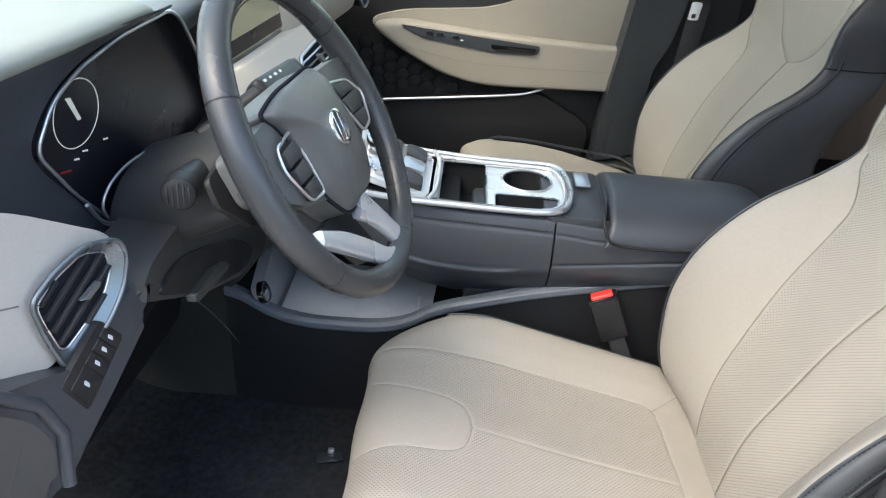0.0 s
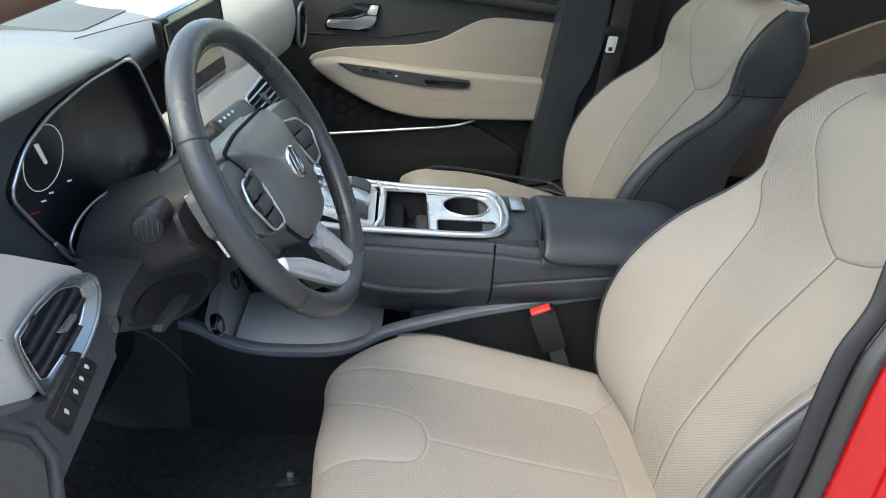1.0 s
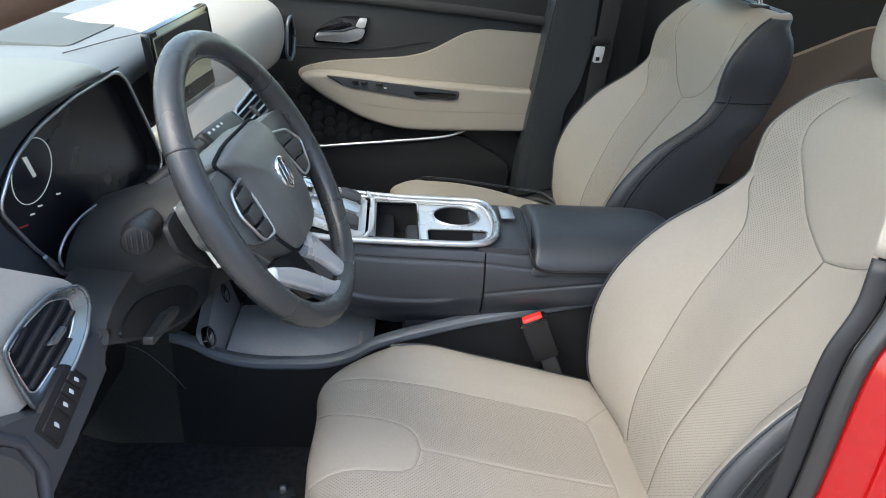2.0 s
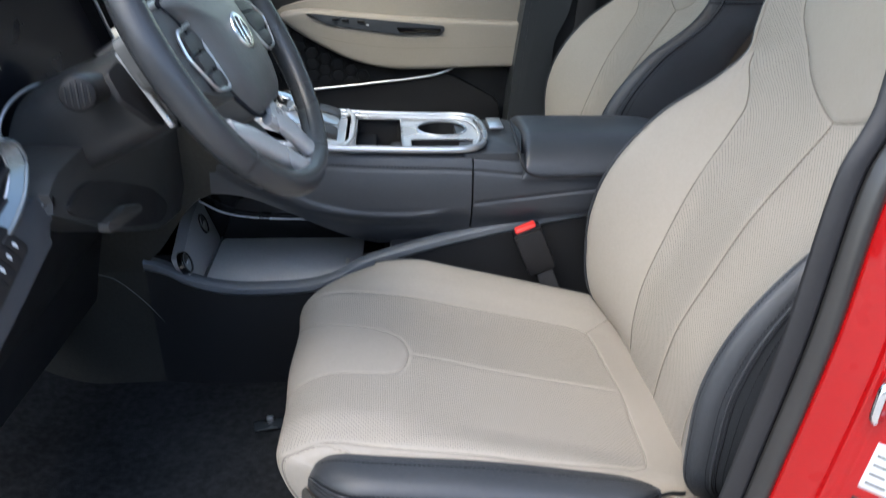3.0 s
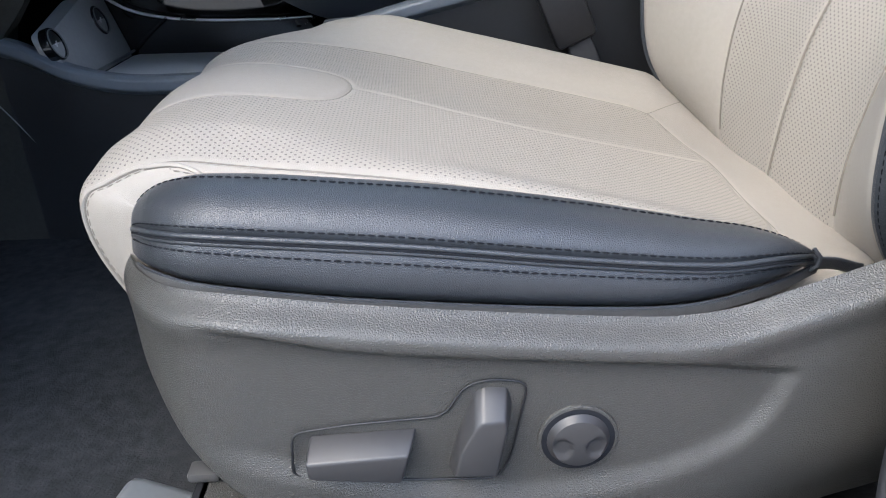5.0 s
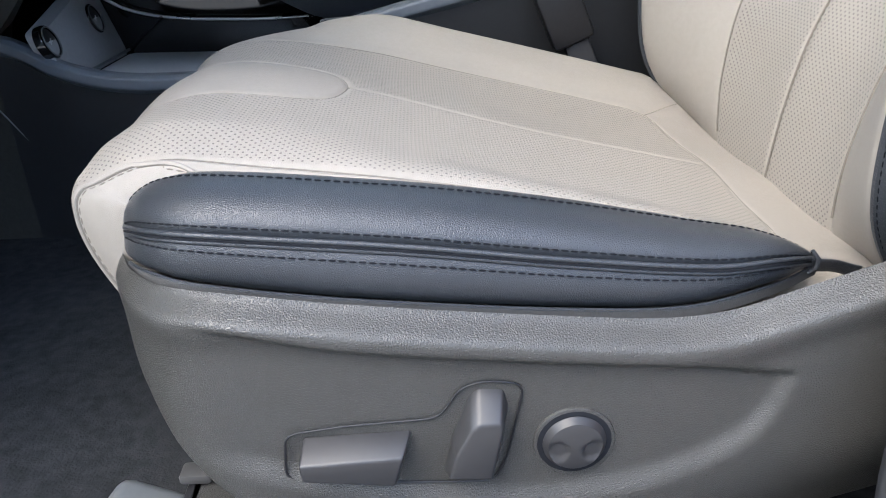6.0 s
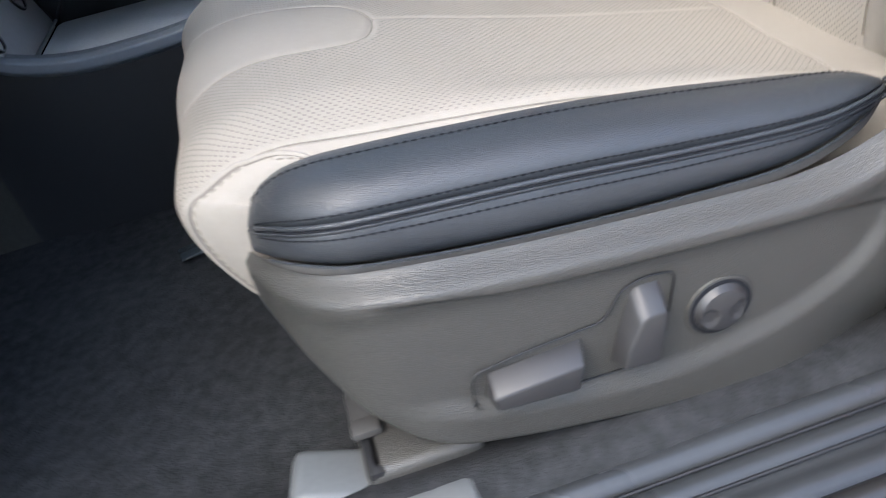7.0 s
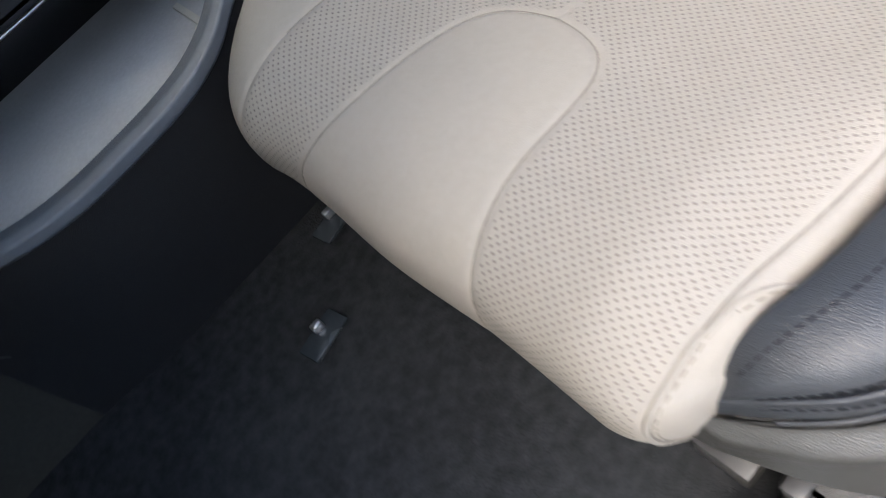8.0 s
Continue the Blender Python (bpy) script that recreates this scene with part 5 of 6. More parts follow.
part("vent_tab", plate(rounded([(0.554, 0.993), (0.561, 0.9905), (0.576, 0.9985), (0.575, 1.003), (0.563, 0.997)], 0.0014), lambda a, b, d: WG(a, b, d - 0.011), 0.005, 0.0008), bezel, vent, "satin vent tab")
tube("wing_seam", [WG(a, b, -0.0004) for a, b in ((0.40, 1.045), (0.46, 1.030), (0.512, 1.012))], 0.0008, seam_dark, dash)
# knee panel with its switches
KN = turned(0.25, -0.322, 0.60)
low_poly = rounded([(0.36, 0.94), (0.36, 0.985), (0.458, 0.967), (0.505, 0.948), (0.530, 0.936), (0.556, 0.945), (0.578, 0.959), (0.601, 0.982), (0.622, 0.962), (0.623, 0.932), (0.55, 0.891), (0.502, 0.866), (0.476, 0.850), (0.42, 0.85)], 0.014, 5)
part("knee_panel", plate(low_poly, KN, 0.08, 0.008, 3), plastic_blue, dash, "slate knee panel")
KP = lambda a, b, d: KN(a, b, d - 0.001)
sw_a, sw_b, sw_c, sw_d = (np.array(p) for p in ((0.499, 0.935), (0.562, 0.967), (0.582, 0.935), (0.516, 0.895)))
part("switch_panel", plate(rounded([tuple(p) for p in (sw_a, sw_b, sw_c, sw_d)], 0.004), KP, 0.006, 0.0012), plastic_black, dash, "black switch panel")
quad = lambda u, v: tuple((sw_a * (1 - u) + sw_b * u) * (1 - v) + (sw_d * (1 - u) + sw_c * u) * v)
for k, (u0, u1) in enumerate(((0.05, 0.40), (0.42, 0.60), (0.62, 0.78), (0.80, 0.95))):
    b = part("dash_switch", plate(rounded([quad(u0, 0.24), quad(u1, 0.24), quad(u1, 0.92), quad(u0, 0.92)], 0.0015), lambda p, q, d: KP(p, q, d - 0.0014), 0.003, 0.0006), plastic_black, dash, "dark push switch")
    um = (u0 + u1) / 2
    part("switch_print", plate(rounded([quad(um - 0.026, 0.48), quad(um + 0.022, 0.44), quad(um + 0.028, 0.60), quad(um - 0.012, 0.68)], 0.001), lambda p, q, d: KP(p, q, d - 0.0017), 0.0004, 0), white_print, b, flat=True)
EC = turned(0.2, -0.300, 0.45)
part("end_cap", plate(rounded([(0.33, 1.04), (0.366, 1.024), (0.391, 1.004), (0.411, 0.979), (0.419, 0.950), (0.405, 0.915), (0.33, 0.90)], 0.012, 5), EC, 0.05, 0.008, 3), plastic, dash, "dark rounded end cap")
tube("end_cap_edge", [EC(a, b, 0.004) for a, b in ((0.35, 1.045), (0.395, 1.018), (0.424, 0.985), (0.433, 0.950), (0.420, 0.905))], 0.006, plastic_blue, dash, n=8)
cowl_dark = material("dark_cowl_plastic", (0.038, 0.039, 0.040), 0.36, vary=0.1, grain="cells", grain_scale=700, grain_depth=0.00015)
# lower panel under the column, with the recess of the release lever
part("column_panel", slab_x(rounded([(0.60, 0.962), (0.64, 0.985), (0.80, 0.99), (1.04, 0.95), (1.14, 0.86), (1.08, 0.765), (0.93, 0.792), (0.77, 0.862)], 0.03, 6), -0.305, 0.07, 0.020), cowl_dark, dash, "dark panel under the column")
part("lever_recess", slab_x(rounded([(0.635, 0.948), (0.70, 0.955), (0.78, 0.925), (0.915, 0.862), (0.985, 0.806), (0.93, 0.802), (0.80, 0.855), (0.70, 0.908)], 0.03, 6), -0.302, 0.01, 0.003), plastic_black, dash, "black lever recess")
part("release_lever", slab_x(rounded([(0.715, 0.898), (0.78, 0.892), (0.835, 0.872), (0.835, 0.862), (0.76, 0.876), (0.715, 0.886)], 0.004), -0.292, 0.012, 0.003), plastic, dash, "release lever")

TOP = lambda a, b, d: Vector((a, b, 1.153 - d))
part("speaker_panel", plate(rounded([(-0.70, 1.165), (-0.516, 1.150), (-0.505, 1.385), (-0.615, 1.43), (-0.70, 1.43)], 0.02), TOP, 0.01, 0.002), material("grey_speaker_cloth", (0.15, 0.165, 0.165), 0.8, vary=0.08, grain="noise", grain_scale=1400, grain_depth=0.0004), dash, "darker grey speaker panel")
tube("dash_seam", [(-0.505, 1.10, 1.1525), (-0.47, 1.22, 1.152), (-0.44, 1.34, 1.147)], 0.0009, plastic, dash)
# instrument cluster under its hood
CL = lambda a, b, d: Vector((-0.400 + 0.157 * (a - 0.66) - d + 0.10 * (b - 1.05), a, b))
face_poly = rounded([(0.636, 1.098), (0.665, 1.140), (0.709, 1.162), (0.781, 1.177), (0.880, 1.184), (0.905, 1.168), (0.947, 1.113), (1.003, 1.038), (1.010, 1.008), (0.970, 0.995), (0.86, 0.965), (0.755, 0.962), (0.69, 1.028)], 0.016, 5)
cluster = part("instrument_display", plate(face_poly, lambda a, b, d: CL(a, b, d + 0.02), 0.02, 0.002), screen_off, dash, "dark instrument display")
tube("display_frame", [CL(a, b, 0.0) for a, b in face_poly], 0.0024, satin, cluster, "satin frame", closed=True)
sheet("display_shroud", lambda u, v: CL(*(np.array(face_poly[int(u * (len(face_poly) - 1))])), 0.0 + 0.03 * v), len(face_poly), 3, plastic_black, cluster)
dial = lambda cx, cz, r, n=48: [CL(cx + r * math.cos(2 * math.pi * i / n), cz + r * 1.0 * math.sin(2 * math.pi * i / n), 0.0185) for i in range(n)]
tube("dial_ring", dial(0.727, 1.106, 0.037), 0.0006, cluster_mark, cluster, closed=True, n=5)
part("dial_mark", plate([(0.729, 1.098), (0.734, 1.098), (0.719, 1.126), (0.712, 1.127)], lambda a, b, d: CL(a, b, d + 0.0185), 0.001, 0), cluster_mark, cluster, flat=True)
for a, b in ((0.770, 1.060), (0.733, 1.060), (0.718, 1.056)):
    part("dial_figures", plate([(a, b), (a + 0.008, b - 0.002), (a + 0.008, b), (a, b + 0.002)], lambda p, q, d: CL(p, q, d + 0.0185), 0.001, 0), cluster_mark, cluster, flat=True)
part("warning_marks", plate([(0.694, 1.050), (0.712, 1.046), (0.712, 1.048), (0.694, 1.052)], lambda a, b, d: CL(a, b, d + 0.0185), 0.001, 0), cluster_red, cluster, flat=True)
# Grey-green colour stands for the windscreen's light on the beige hood.
hood_screen_lit = material("beige_hood_in_screen_light", (0.235, 0.245, 0.215), 0.5, vary=0.05, grain="cells", grain_scale=800, grain_depth=0.00012)


def hood(u, v):
    x, z = HOOD(u)
    y = 0.40 + 0.455 * v
    drop = 0.012 * smooth(0.93, 1.0, v)
    return (x + 0.03 * (v - 0.5) - 0.012 * smooth(0.94, 1.0, v), y, z + 0.012 * (0.6 - v) - drop)
HOOD = along([(-0.75, 1.165), (-0.60, 1.20), (-0.45, 1.212), (-0.375, 1.208), (-0.362, 1.198), (-0.372, 1.188), (-0.42, 1.172), (-0.46, 1.16)])
sheet("cluster_hood", hood, 50, 40, hood_screen_lit, dash, "pale soft cluster hood", sharp=0)
rim_in = along([(0.755, 0.955), (0.69, 1.026), (0.634, 1.098), (0.655, 1.136), (0.705, 1.163), (0.781, 1.178), (0.870, 1.185)])
rim_out = along([(0.60, 0.965), (0.545, 1.03), (0.47, 1.11), (0.46, 1.17), (0.58, 1.19), (0.72, 1.195), (0.860, 1.195)])
sheet("binnacle_side", lambda u, v: CL(*(rim_in(u) * (1 - v) + rim_out(u) * v), 0.002 - 0.030 * math.sin(v * math.pi / 2) * (1 - 0.5 * u)), 60, 14, plastic_blue, dash, "slate binnacle side", sharp=0)

tube("lower_trim", steps(along([CL(a, b, -0.015) for a, b in ((0.840, 1.028), (0.786, 1.039), (0.753, 1.038), (0.728, 1.031), (0.713, 1.020), (0.708, 1.008), (0.713, 0.996))]), 40), 0.0018, satin, dash, "thin silver trim")
tube("trim_hook", steps(along([CL(a, b, -0.015) for a, b in ((0.682, 1.023), (0.700, 0.998), (0.718, 0.982), (0.733, 0.977), (0.744, 0.984))]), 24), 0.0026, satin, dash, "silver trim end")
# steering column
def cowl(u, v):
    a = 2 * math.pi * u
    c = np.array((-0.19, 0.765, 1.062)) * (1 - v) + np.array((-0.39, 0.80, 0.965)) * v
    rw, rh = 0.060 + 0.012 * v, 0.060 + 0.012 * v
    return (c[0] + 0.25 * rh * math.sin(a), c[1] + rw * math.copysign(abs(math.cos(a)) ** 0.7, math.cos(a)), c[2] + rh * math.copysign(abs(math.sin(a)) ** 0.7, math.sin(a)))
sheet("column_cowl", cowl, 49, 24, cowl_dark, dash, "dark column cowl", sharp=0)
part("cowl_cap", disc((-0.19, 0.765, 1.075), (0.87, 0, 0.48), 0.06, 0.01, 0.004), plastic_black, dash)


# ---- steering wheel ----
WC, WT, WY, WR = Vector((-0.148, 0.756, 1.094)), radians(28.9), radians(-5.8), 0.172
wr = Vector((-math.sin(WY), math.cos(WY), 0))
wd = Vector((math.sin(WT), 0, -math.cos(WT)))
wn_ = wr.cross(-wd).normalized() * -1
if wn_.x < 0:
    wn_ = -wn_
wheel = thing("steering_wheel", WC, "black leather steering wheel with silver lower spoke and round emblem", "steering wheel")


def W(a, b, d=0.0):
    """On the wheel: a to the right, b up, d towards the driver."""
    return WC + wr * a - wd * b + wn_ * d


ringpts = []
for i in range(96):
    w = 2 * math.pi * i / 96
    ringpts.append(W(WR * math.cos(w), WR * math.sin(w)))
rad = [0.0150 + 0.0016 * max(0, math.cos(2 * (2 * math.pi * i / 96))) for i in range(96)]
tube("rim", ringpts, rad, rim_leather, wheel, "black leather rim", n=18, closed=True)
for w in (32, 148, 215, 325):
    c = W(WR * math.cos(radians(w)), WR * math.sin(radians(w)))
    t_ = (wr * -math.sin(radians(w)) - wd * math.cos(radians(w))).normalized()
    part("rim_seam", disc(c + t_ * 0.0006, t_, 0.0161, 0.0012, 0.0003, n=24, inner=0.012), plastic_black, wheel)
inner = [W((WR - 0.0168) * math.cos(radians(a)), (WR - 0.0168) * math.sin(radians(a)), 0.002) for a in np.linspace(40, 140, 90)]
stitches("rim_stitching", inner, thread_black, wheel, r=0.0009)
stitches("rim_stitching", [W((WR - 0.0152) * math.cos(radians(a)), (WR - 0.0152) * math.sin(radians(a)), 0.002) for a in np.linspace(-62, -18, 50)], thread_black, wheel, r=0.0009)
# hub
hub_poly = rounded([(-0.104, 0.062), (-0.055, 0.069), (0.050, 0.068), (0.066, 0.050), (0.072, 0.008), (0.074, -0.045), (0.042, -0.083), (-0.042, -0.083), (-0.070, -0.045), (-0.077, 0.0), (-0.084, 0.040)], 0.016, 5)
hc = np.mean(np.array(hub_poly), axis=0)
bm = bmesh.new()
rings = []
for k, (sc, dep) in enumerate([(1.0, -0.035), (1.0, -0.004), (0.96, 0.006), (0.86, 0.013), (0.6, 0.019), (0.3, 0.021)]):
    rings.append([bm.verts.new(W(hc[0] + (a - hc[0]) * sc, hc[1] + (b - hc[1]) * sc, dep)) for a, b in hub_poly])
for a, b in zip(rings, rings[1:]):
    for i in range(len(a)):
        bm.faces.new((a[i], a[(i + 1) % len(a)], b[(i + 1) % len(a)], b[i]))
bm.faces.new(rings[-1])
part("hub", bm, hub_grey, wheel, "dark airbag cover")
tube("hub_seam", [W(a, b, -0.001) for a, b in hub_poly], 0.0024, thread_black, wheel, closed=True, n=6)
em = part("emblem", disc(W(0, 0.002, 0.0235), wn_, 0.0205, 0.004, 0.0015, inner=0.0165), chrome, wheel, "round bright emblem")
part("emblem_bars", join(*[box((0.0035, 0.030, 0.002), (0, 0, 0), 0.0008, 1, Matrix.Translation(W(sx, 0.002, 0.0225)) @ Matrix((wr, -wd, wn_)).transposed().to_4x4() @ Matrix.Rotation(radians(-12), 4, "Z")) for sx in (-0.006, 0.006)]), chrome, em)
# spokes
for s in (-1, 1):
    sp = rounded([(s * 0.040, 0.057), (s * 0.10, 0.055), (s * 0.164, 0.050), (s * 0.168, 0.004), (s * 0.12, -0.030), (s * 0.050, -0.055)], 0.010, 4)
    part("side_spoke", plate(sp, lambda a, b, d: W(a, b, 0.0 - d), 0.03, 0.005), hub_grey, wheel, "dark side spoke")
    fr = [(-0.074, 0.034), (-0.118, 0.030), (-0.126, 0.008), (-0.110, -0.032), (-0.076, -0.038)] if s < 0 else [(0.062, 0.040), (0.116, 0.028), (0.146, 0.002), (0.124, -0.033), (0.094, -0.034), (0.074, 0.004)]
    tube("button_frame", [W(a, b, 0.006) for a, b in rounded(fr, 0.008, 4)], 0.0018, satin, wheel, "satin silver frame", closed=True, n=6)
    keys = [[(-0.080 - 0.003 * (k == 1), 0.026 - 0.021 * k), (-0.114 + 0.003 * k, 0.024 - 0.020 * k), (-0.116 + 0.004 * k, 0.008 - 0.020 * k), (-0.080, 0.008 - 0.021 * k)] for k in range(3)] if s < 0 else [
        [(0.068, 0.035), (0.113, 0.023), (0.124, 0.014), (0.075, 0.018)], [(0.076, 0.014), (0.127, 0.011), (0.137, 0.001), (0.129, -0.009), (0.084, -0.006)], [(0.086, -0.010), (0.128, -0.013), (0.121, -0.029), (0.096, -0.030)]]
    for key in keys:
        part("wheel_button", plate(rounded(key, 0.003), lambda a, b, d: W(a, b, 0.008 - d), 0.01, 0.002), switch_grey, wheel, "grey wheel button")
def spoke(line, widths, thick, depth):
    """A flattened bar on the wheel along line (a, b), with its widths."""
    pts = steps(along(line), 28)
    verts, faces, n = [], [], 16
    for i, p in enumerate(pts):
        t = np.array(pts[min(i + 1, 27)]) - np.array(pts[max(i - 1, 0)])
        t /= np.linalg.norm(t)
        w = float(np.interp(i / 27, np.linspace(0, 1, len(widths)), widths)) / 2
        for k in range(n):
            g = 2 * math.pi * k / n
            u, v = math.copysign(abs(math.cos(g)) ** 0.6, math.cos(g)), math.copysign(abs(math.sin(g)) ** 0.6, math.sin(g))
            verts.append(W(p[0] - t[1] * w * u, p[1] + t[0] * w * u, depth + thick / 2 * v))
    for i in range(27):
        for k in range(n):
            faces.append((i * n + k, i * n + (k + 1) % n, (i + 1) * n + (k + 1) % n, (i + 1) * n + k))
    faces += [tuple(range(n))[::-1], tuple(range(27 * n, 28 * n))]
    return raw("lower_spoke", verts, faces, silver_paint, wheel, "satin silver lower spoke", None, 40)


spoke([(-0.128, -0.066), (-0.088, -0.094), (-0.045, -0.130), (-0.008, -0.160), (0.030, -0.172)], [0.018, 0.026, 0.027, 0.022, 0.016], 0.014, 0.000)
spoke([(-0.014, -0.080), (0.012, -0.112), (0.034, -0.148), (0.046, -0.172)], [0.044, 0.032, 0.028, 0.030], 0.014, 0.000)
part("spoke_back", plate(rounded([(-0.07, -0.075), (0.0, -0.085), (0.03, -0.165), (-0.03, -0.150)], 0.01, 4), lambda a, b, d: W(a, b, -0.022 - d), 0.01, 0.002), plastic_black, wheel, "black spoke backing")
# shift paddle and stalks
for s in (-1, 1):
    pd = rounded([(s * 0.098, 0.036), (s * 0.132, 0.031), (s * 0.140, 0.004), (s * 0.112, -0.034), (s * 0.096, -0.038)], 0.006, 4)
    part("shift_paddle", plate(pd, lambda a, b, d: W(a, b, -0.066 - d), 0.006, 0.002), plastic_black, wheel, "shift paddle")
    part("paddle_edge", plate(rounded([(s * 0.1130, 0.042), (s * 0.1060, 0.040), (s * 0.1015, -0.043), (s * 0.1090, -0.041)], 0.002, 3), lambda a, b, d: W(a, b, -0.054 - d), 0.005, 0.0020, 3), satin, wheel, "silver paddle edge")
stalk = thing("column_stalk", (-0.28, 0.70, 1.05), "black column stalk with a ribbed round end", "stalk")
sd = Vector((0.25, -0.93, 0.15)).normalized()
kc = Vector((-0.268, 0.640, 1.066))
tube("stalk_arm", [Vector((-0.28, 0.77, 1.045)), Vector((-0.279, 0.72, 1.052)), kc - sd * 0.03], [0.012, 0.015, 0.018], plastic_black, stalk, n=20)
part("stalk_knob", disc(kc, sd, 0.0175, 0.034, 0.006), plastic_black, stalk)
for k in range(5):
    side_ = sd.cross(Vector((0, 0, 1))).normalized()
    rise_ = side_.cross(sd).normalized()
    part("knob_rib", box((0.0022, 0.026 - 0.0035 * abs(k - 2) ** 1.5, 0.0022), (0, 0, 0), 0.0008, 1, Matrix.Translation(kc + side_ * (0.0052 * (k - 2)) + sd * 0.0006) @ Matrix((side_, rise_, sd)).transposed().to_4x4()), switch_grey, stalk)
wip = thing("wiper_stalk", (-0.26, 0.93, 1.06), "black wiper stalk with printed marks", "stalk")
w0, w1 = Vector((-0.245, 0.855, 1.098)), Vector((-0.245, 1.042, 1.073))
wa = (w1 - w0).normalized()
wu = (Vector((0.55, -0.35, 0.75)) - wa * Vector((0.55, -0.35, 0.75)).dot(wa)).normalized()
ws_ = wa.cross(wu)
wm = Matrix((wa, ws_, wu)).transposed().to_4x4()
part("stalk_arm", box(((w1 - w0).length, 0.034, 0.026), (0, 0, 0), 0.008, 3, Matrix.Translation((w0 + w1) / 2) @ wm), plastic_black, wip)
part("stalk_tip", box((0.016, 0.030, 0.022), (0, 0, 0), 0.006, 3, Matrix.Translation(w1 + wa * 0.010) @ wm), clear_grey, wip, "glossy grey end")
tube("stalk_root", [Vector((-0.30, 0.80, 1.06)), w0], 0.012, plastic_black, wip, n=12)
for k in range(4):
    for j in (-1, 1):
        part("stalk_print", box((0.010 - 0.002 * (k % 2), 0.0035, 0.0006), (0, 0, 0), 0, 1, Matrix.Translation(w0 + wa * (0.018 + 0.025 * k) + ws_ * (0.007 * j) + wu * 0.0134) @ wm), white_print, wip, flat=True)

# ---- centre of the dash ----
tab = thing("centre_display", (-0.38, 1.2, 1.08), "upright wide centre touchscreen with a black frame", "display")
TB = lambda a, b, d: Vector((-0.372 + 0.11 * (a - 1.075) - d - 0.12 * (b - 1.10), a + 0.030, b))
part("display_case", plate(rounded([(1.085, 1.043), (1.085, 1.185), (1.36, 1.192), (1.36, 1.043)], 0.008), TB, 0.012, 0.003), gloss_black, tab)
part("display_glass", plate(rounded([(1.098, 1.054), (1.098, 1.175), (1.348, 1.180), (1.348, 1.054)], 0.003), lambda a, b, d: TB(a, b, d - 0.001), 0.001, 0), screen_on, tab, "lit map screen", flat=True)
# Dark reflection over the upper screen, put in as a dark plate.
part("dark_reflection", plate([(1.100, 1.142), (1.346, 1.142), (1.346, 1.178), (1.100, 1.173)], lambda a, b, d: TB(a, b, d - 0.002), 0.001, 0), screen_off, tab, flat=True)
part("display_bar", plate([(1.100, 1.056), (1.346, 1.056), (1.346, 1.080), (1.100, 1.080)], lambda a, b, d: TB(a, b, d - 0.002), 0.001, 0), screen_off, tab, flat=True)
for a, b in ((1.15, 1.15), (1.16, 1.13)):
    part("map_pin", plate(circle(a, b, 0.006, 12), lambda p, q, d: TB(p, q, d - 0.002), 0.001, 0), screen_off, tab, flat=True)
ctr = thing("centre_vents", (-0.36, 1.25, 0.98), "silver-framed centre air vents with black slats", "air vent")
part("centre_face", slab_x(rounded([(1.06, 0.955), (1.06, 1.046), (1.48, 1.046), (1.48, 0.955)], 0.012), -0.335, 0.03, 0.004, lean=-0.7, ref=1.03, yaw=0.12, yref=1.12), dash_beige, dash, "beige centre panel under the display")
VF = lambda a, b, d: Vector((-0.335 + 0.7 * (1.03 - b) + 0.12 * (a - 1.12) - d, a, b))
cv_poly = rounded([(1.288, 0.970), (1.286, 0.998), (1.312, 1.014), (1.440, 1.022), (1.462, 1.000), (1.452, 0.968)], 0.008, 4)
part("vent_back", plate(cv_poly, lambda a, b, d: VF(a, b, d - 0.001), 0.004, 0.001), thread_black, ctr)
for k in range(4):
    tube("vent_slat", [VF(1.296, 0.976 + 0.0095 * k, -0.004), VF(1.370, 0.978 + 0.0098 * k, -0.005), VF(1.448, 0.979 + 0.0102 * k, -0.004)], 0.0020, (satin if k % 2 else plastic), ctr, n=6)
part("vent_tab", plate(rounded([(1.372, 0.984), (1.372, 1.002), (1.386, 1.003), (1.386, 0.985)], 0.002), lambda a, b, d: VF(a, b, d - 0.010), 0.008, 0.001), plastic, ctr)
tube("vent_frame", [VF(a, b, -0.004) for a, b in cv_poly], 0.0034, satin, ctr, closed=True)
rv = thing("passenger_vent", (-0.27, 1.85, 1.05), "silver-framed passenger side air vent", "air vent")
rvp = rounded([(1.80, 1.01), (1.81, 1.09), (1.84, 1.105), (1.865, 1.06), (1.855, 1.01), (1.83, 0.995)], 0.015, 4)
part("vent_back", slab_x(rvp, -0.260, 0.04, 0.004, yaw=0.2, yref=1.83), thread_black, rv)
tube("vent_frame", [(-0.256 + 0.2 * (a - 1.83), a, b) for a, b in rvp], 0.0045, bezel, rv, closed=True)
for k in range(4):
    part("vent_slat", box((0.006, 0.046, 0.004), (-0.255, 1.83, 1.015 + 0.018 * k), 0.001, m=Matrix.Translation((-0.255, 1.83, 0)) @ Matrix.Rotation(radians(-11), 4, "Z") @ Matrix.Translation((0.255, -1.83, 0))), plastic, rv)

# ---- shell of the car: roof, screen, far body, so that light comes in where it does ----
shell = body
def roof_piece(x0, x1, y0, y1):
    def f(u, v):
        x, y = x0 + (x1 - x0) * u, y0 + (y1 - y0) * v
        return (x, y, 1.60 + 0.05 * math.sin(math.pi * (y - 0.62) / 1.135) - 0.05 * ((x - 1.05) / 1.15) ** 2)
    return f


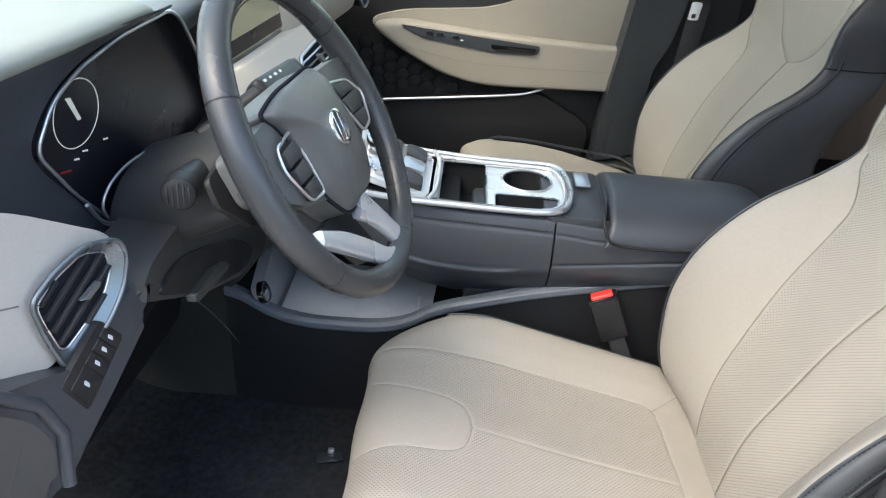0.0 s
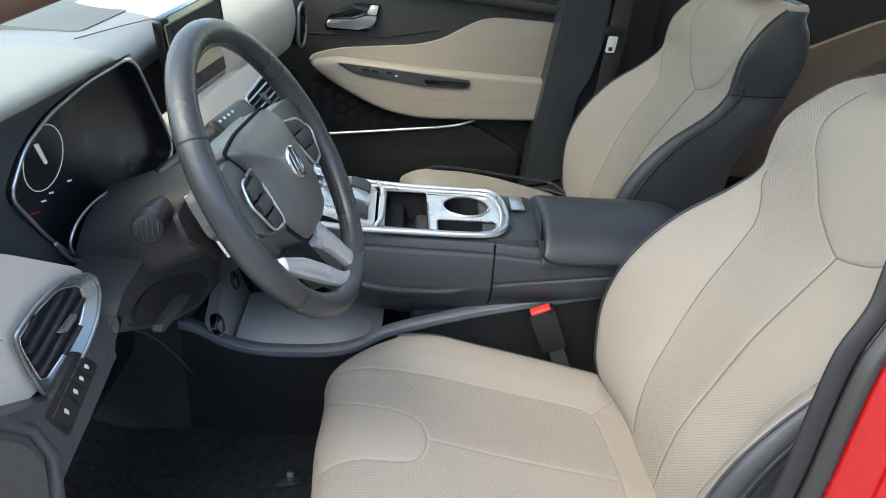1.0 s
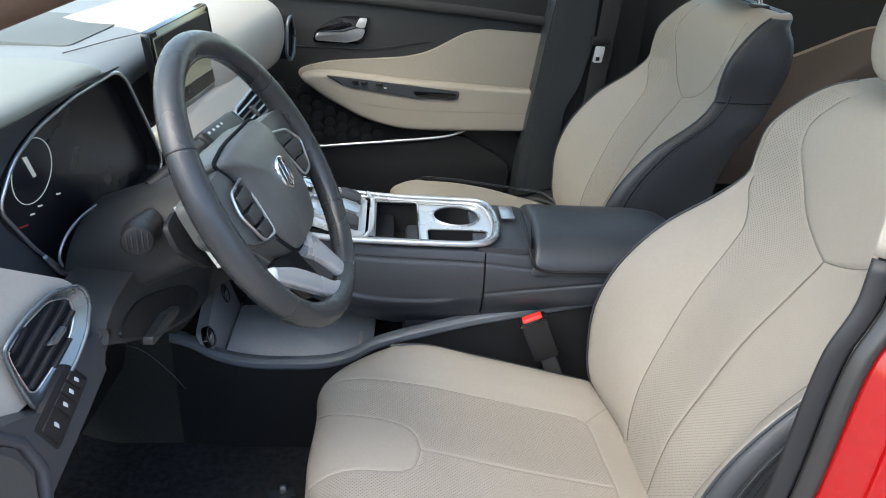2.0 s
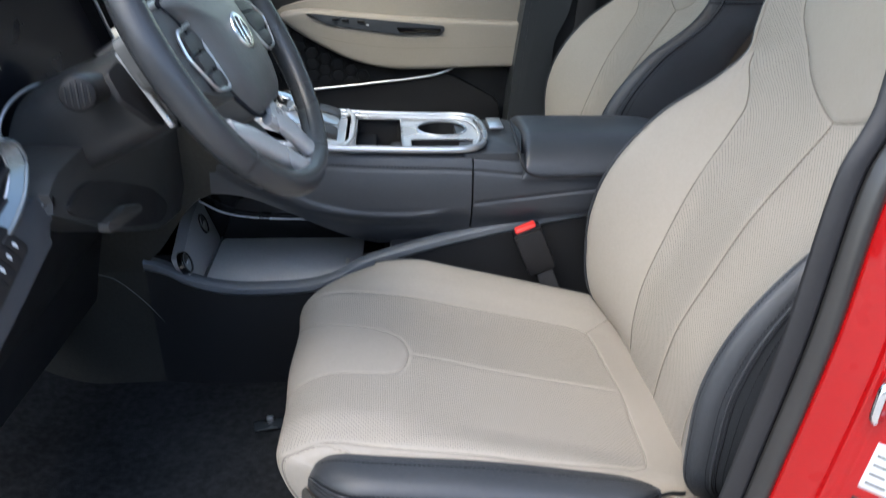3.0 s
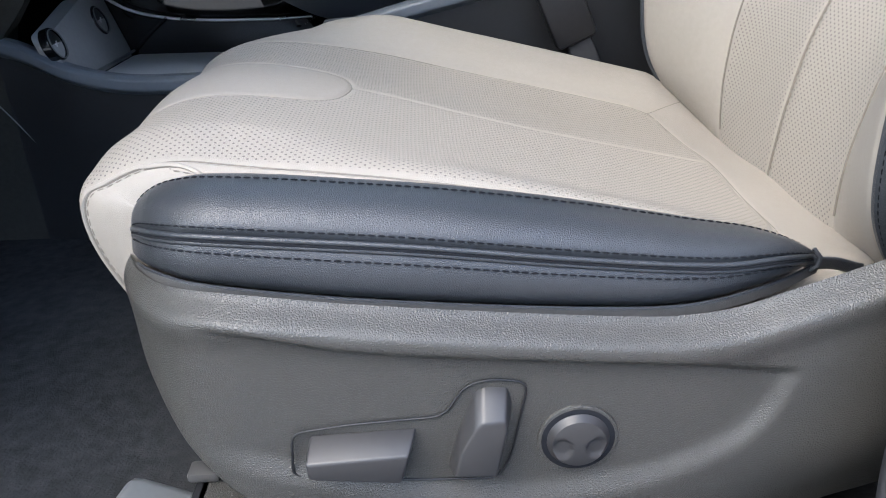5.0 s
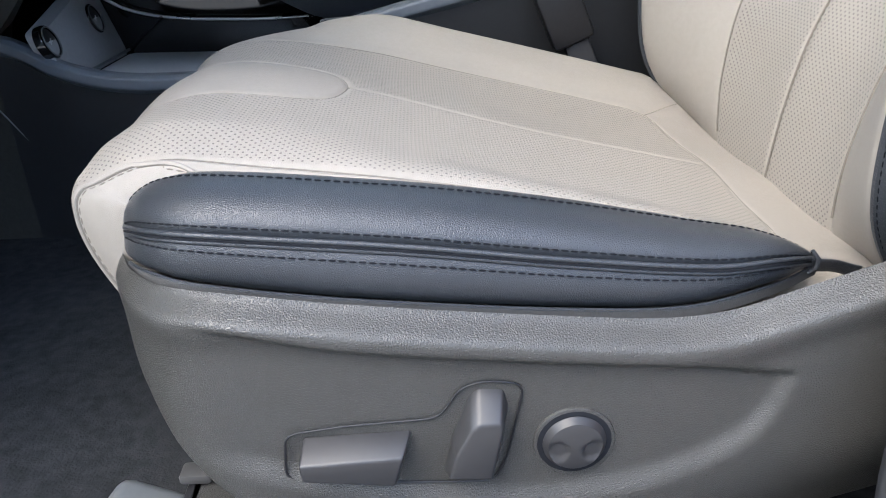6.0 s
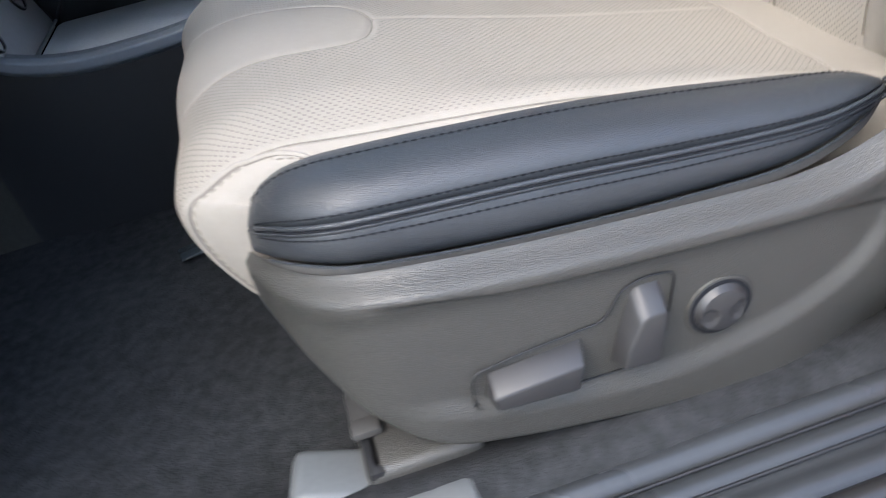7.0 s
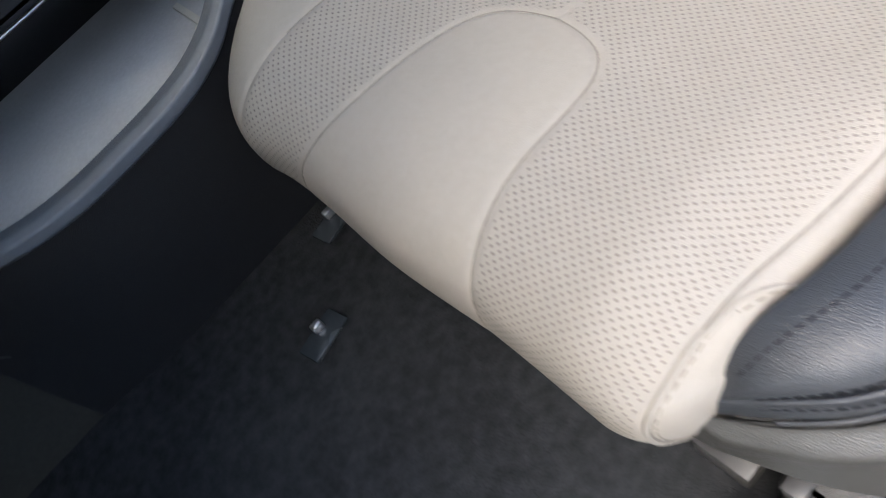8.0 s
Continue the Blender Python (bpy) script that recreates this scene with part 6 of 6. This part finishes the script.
for x0, x1, y0, y1 in ((-0.10, 0.12, 0.62, 1.755), (1.05, 2.20, 0.62, 1.755), (0.12, 1.05, 0.62, 0.78), (0.12, 1.05, 1.595, 1.755)):
    sheet("roof_panel", roof_piece(x0, x1, y0, y1), 24, 16, headlining, shell, "pale headlined roof", thick=0.03)
for x0, x1, y0, y1 in ((-0.10, 0.12, 0.62, 1.755), (1.05, 2.20, 0.62, 1.755), (0.12, 1.05, 0.62, 0.78), (0.12, 1.05, 1.595, 1.755)):
    skin = roof_piece(x0, x1, y0, y1)
    sheet("roof_skin", lambda u, v: tuple(np.array(skin(u, v)) + np.array((0, 0, 0.022))), 24, 16, red_paint, shell, "red roof skin", thick=0.004)
# Unseen pane, added in the roof to let light down onto the seats.
sheet("unseen_roof_pane", roof_piece(0.12, 1.05, 0.78, 1.595), 10, 10, added_roof_pane, shell, "unseen roof pane added to let in light")
sheet("bonnet", lambda u, v: (-2.0 + 1.0 * u, 0.42 + 1.54 * v, 0.88 + 0.18 * u + 0.06 * math.sin(math.pi * v)), 16, 20, red_paint, shell, "red bonnet", thick=0.02)
sheet("far_side", lambda u, v: (-2.0 + 4.3 * u, 2.10 - 0.05 * (2 * v - 1) ** 2, 0.22 + 0.92 * v), 20, 12, red_paint, shell, "red far side", thick=0.02)
sheet("tailgate", lambda u, v: (2.25 - 0.25 * v, 0.42 + 1.54 * u, 0.3 + 1.25 * v), 10, 10, plastic, shell, thick=0.03)
sheet("bulkhead", lambda u, v: (-0.98, 0.42 + 1.54 * u, 0.40 + 0.68 * v), 6, 6, plastic_black, shell, thick=0.02)
brown_trim = material("brown_pillar_trim", (0.10, 0.062, 0.042), 0.6, vary=0.15)
for y0, m_ in ((0.0, 1), (2.374, -1)):
    tube("screen_pillar", steps(along([(-0.95, y0 + m_ * 0.47, 1.09), (-0.5, y0 + m_ * 0.45, 1.250), (-0.26, y0 + m_ * 0.45, 1.352), (0.05, y0 + m_ * 0.52, 1.485), (0.25, y0 + m_ * 0.62, 1.585)]), 24), 0.030, brown_trim, shell, "brown-edged screen pillar", n=12)
sheet("windscreen", lambda u, v: (-0.98 + 0.88 * v, (0.46 + 1.46 * u) * (1 - v) + (0.66 + 1.08 * u) * v, 1.11 + 0.48 * v + 0.04 * math.sin(math.pi * u)), 12, 12, glass, shell, "clear windscreen")
side_glass = pane("tinted_side_glass", (0.76, 0.73, 0.60))
for x0, x1 in ((-0.45, 0.42), (0.62, 1.55)):
    sheet("door_glass", lambda u, v: (x0 + (x1 - x0) * u + 0.22 * v * (x0 < 0), 2.0 - 0.22 * v, 1.17 + 0.38 * v), 8, 6, side_glass, shell, "tinted far side window")
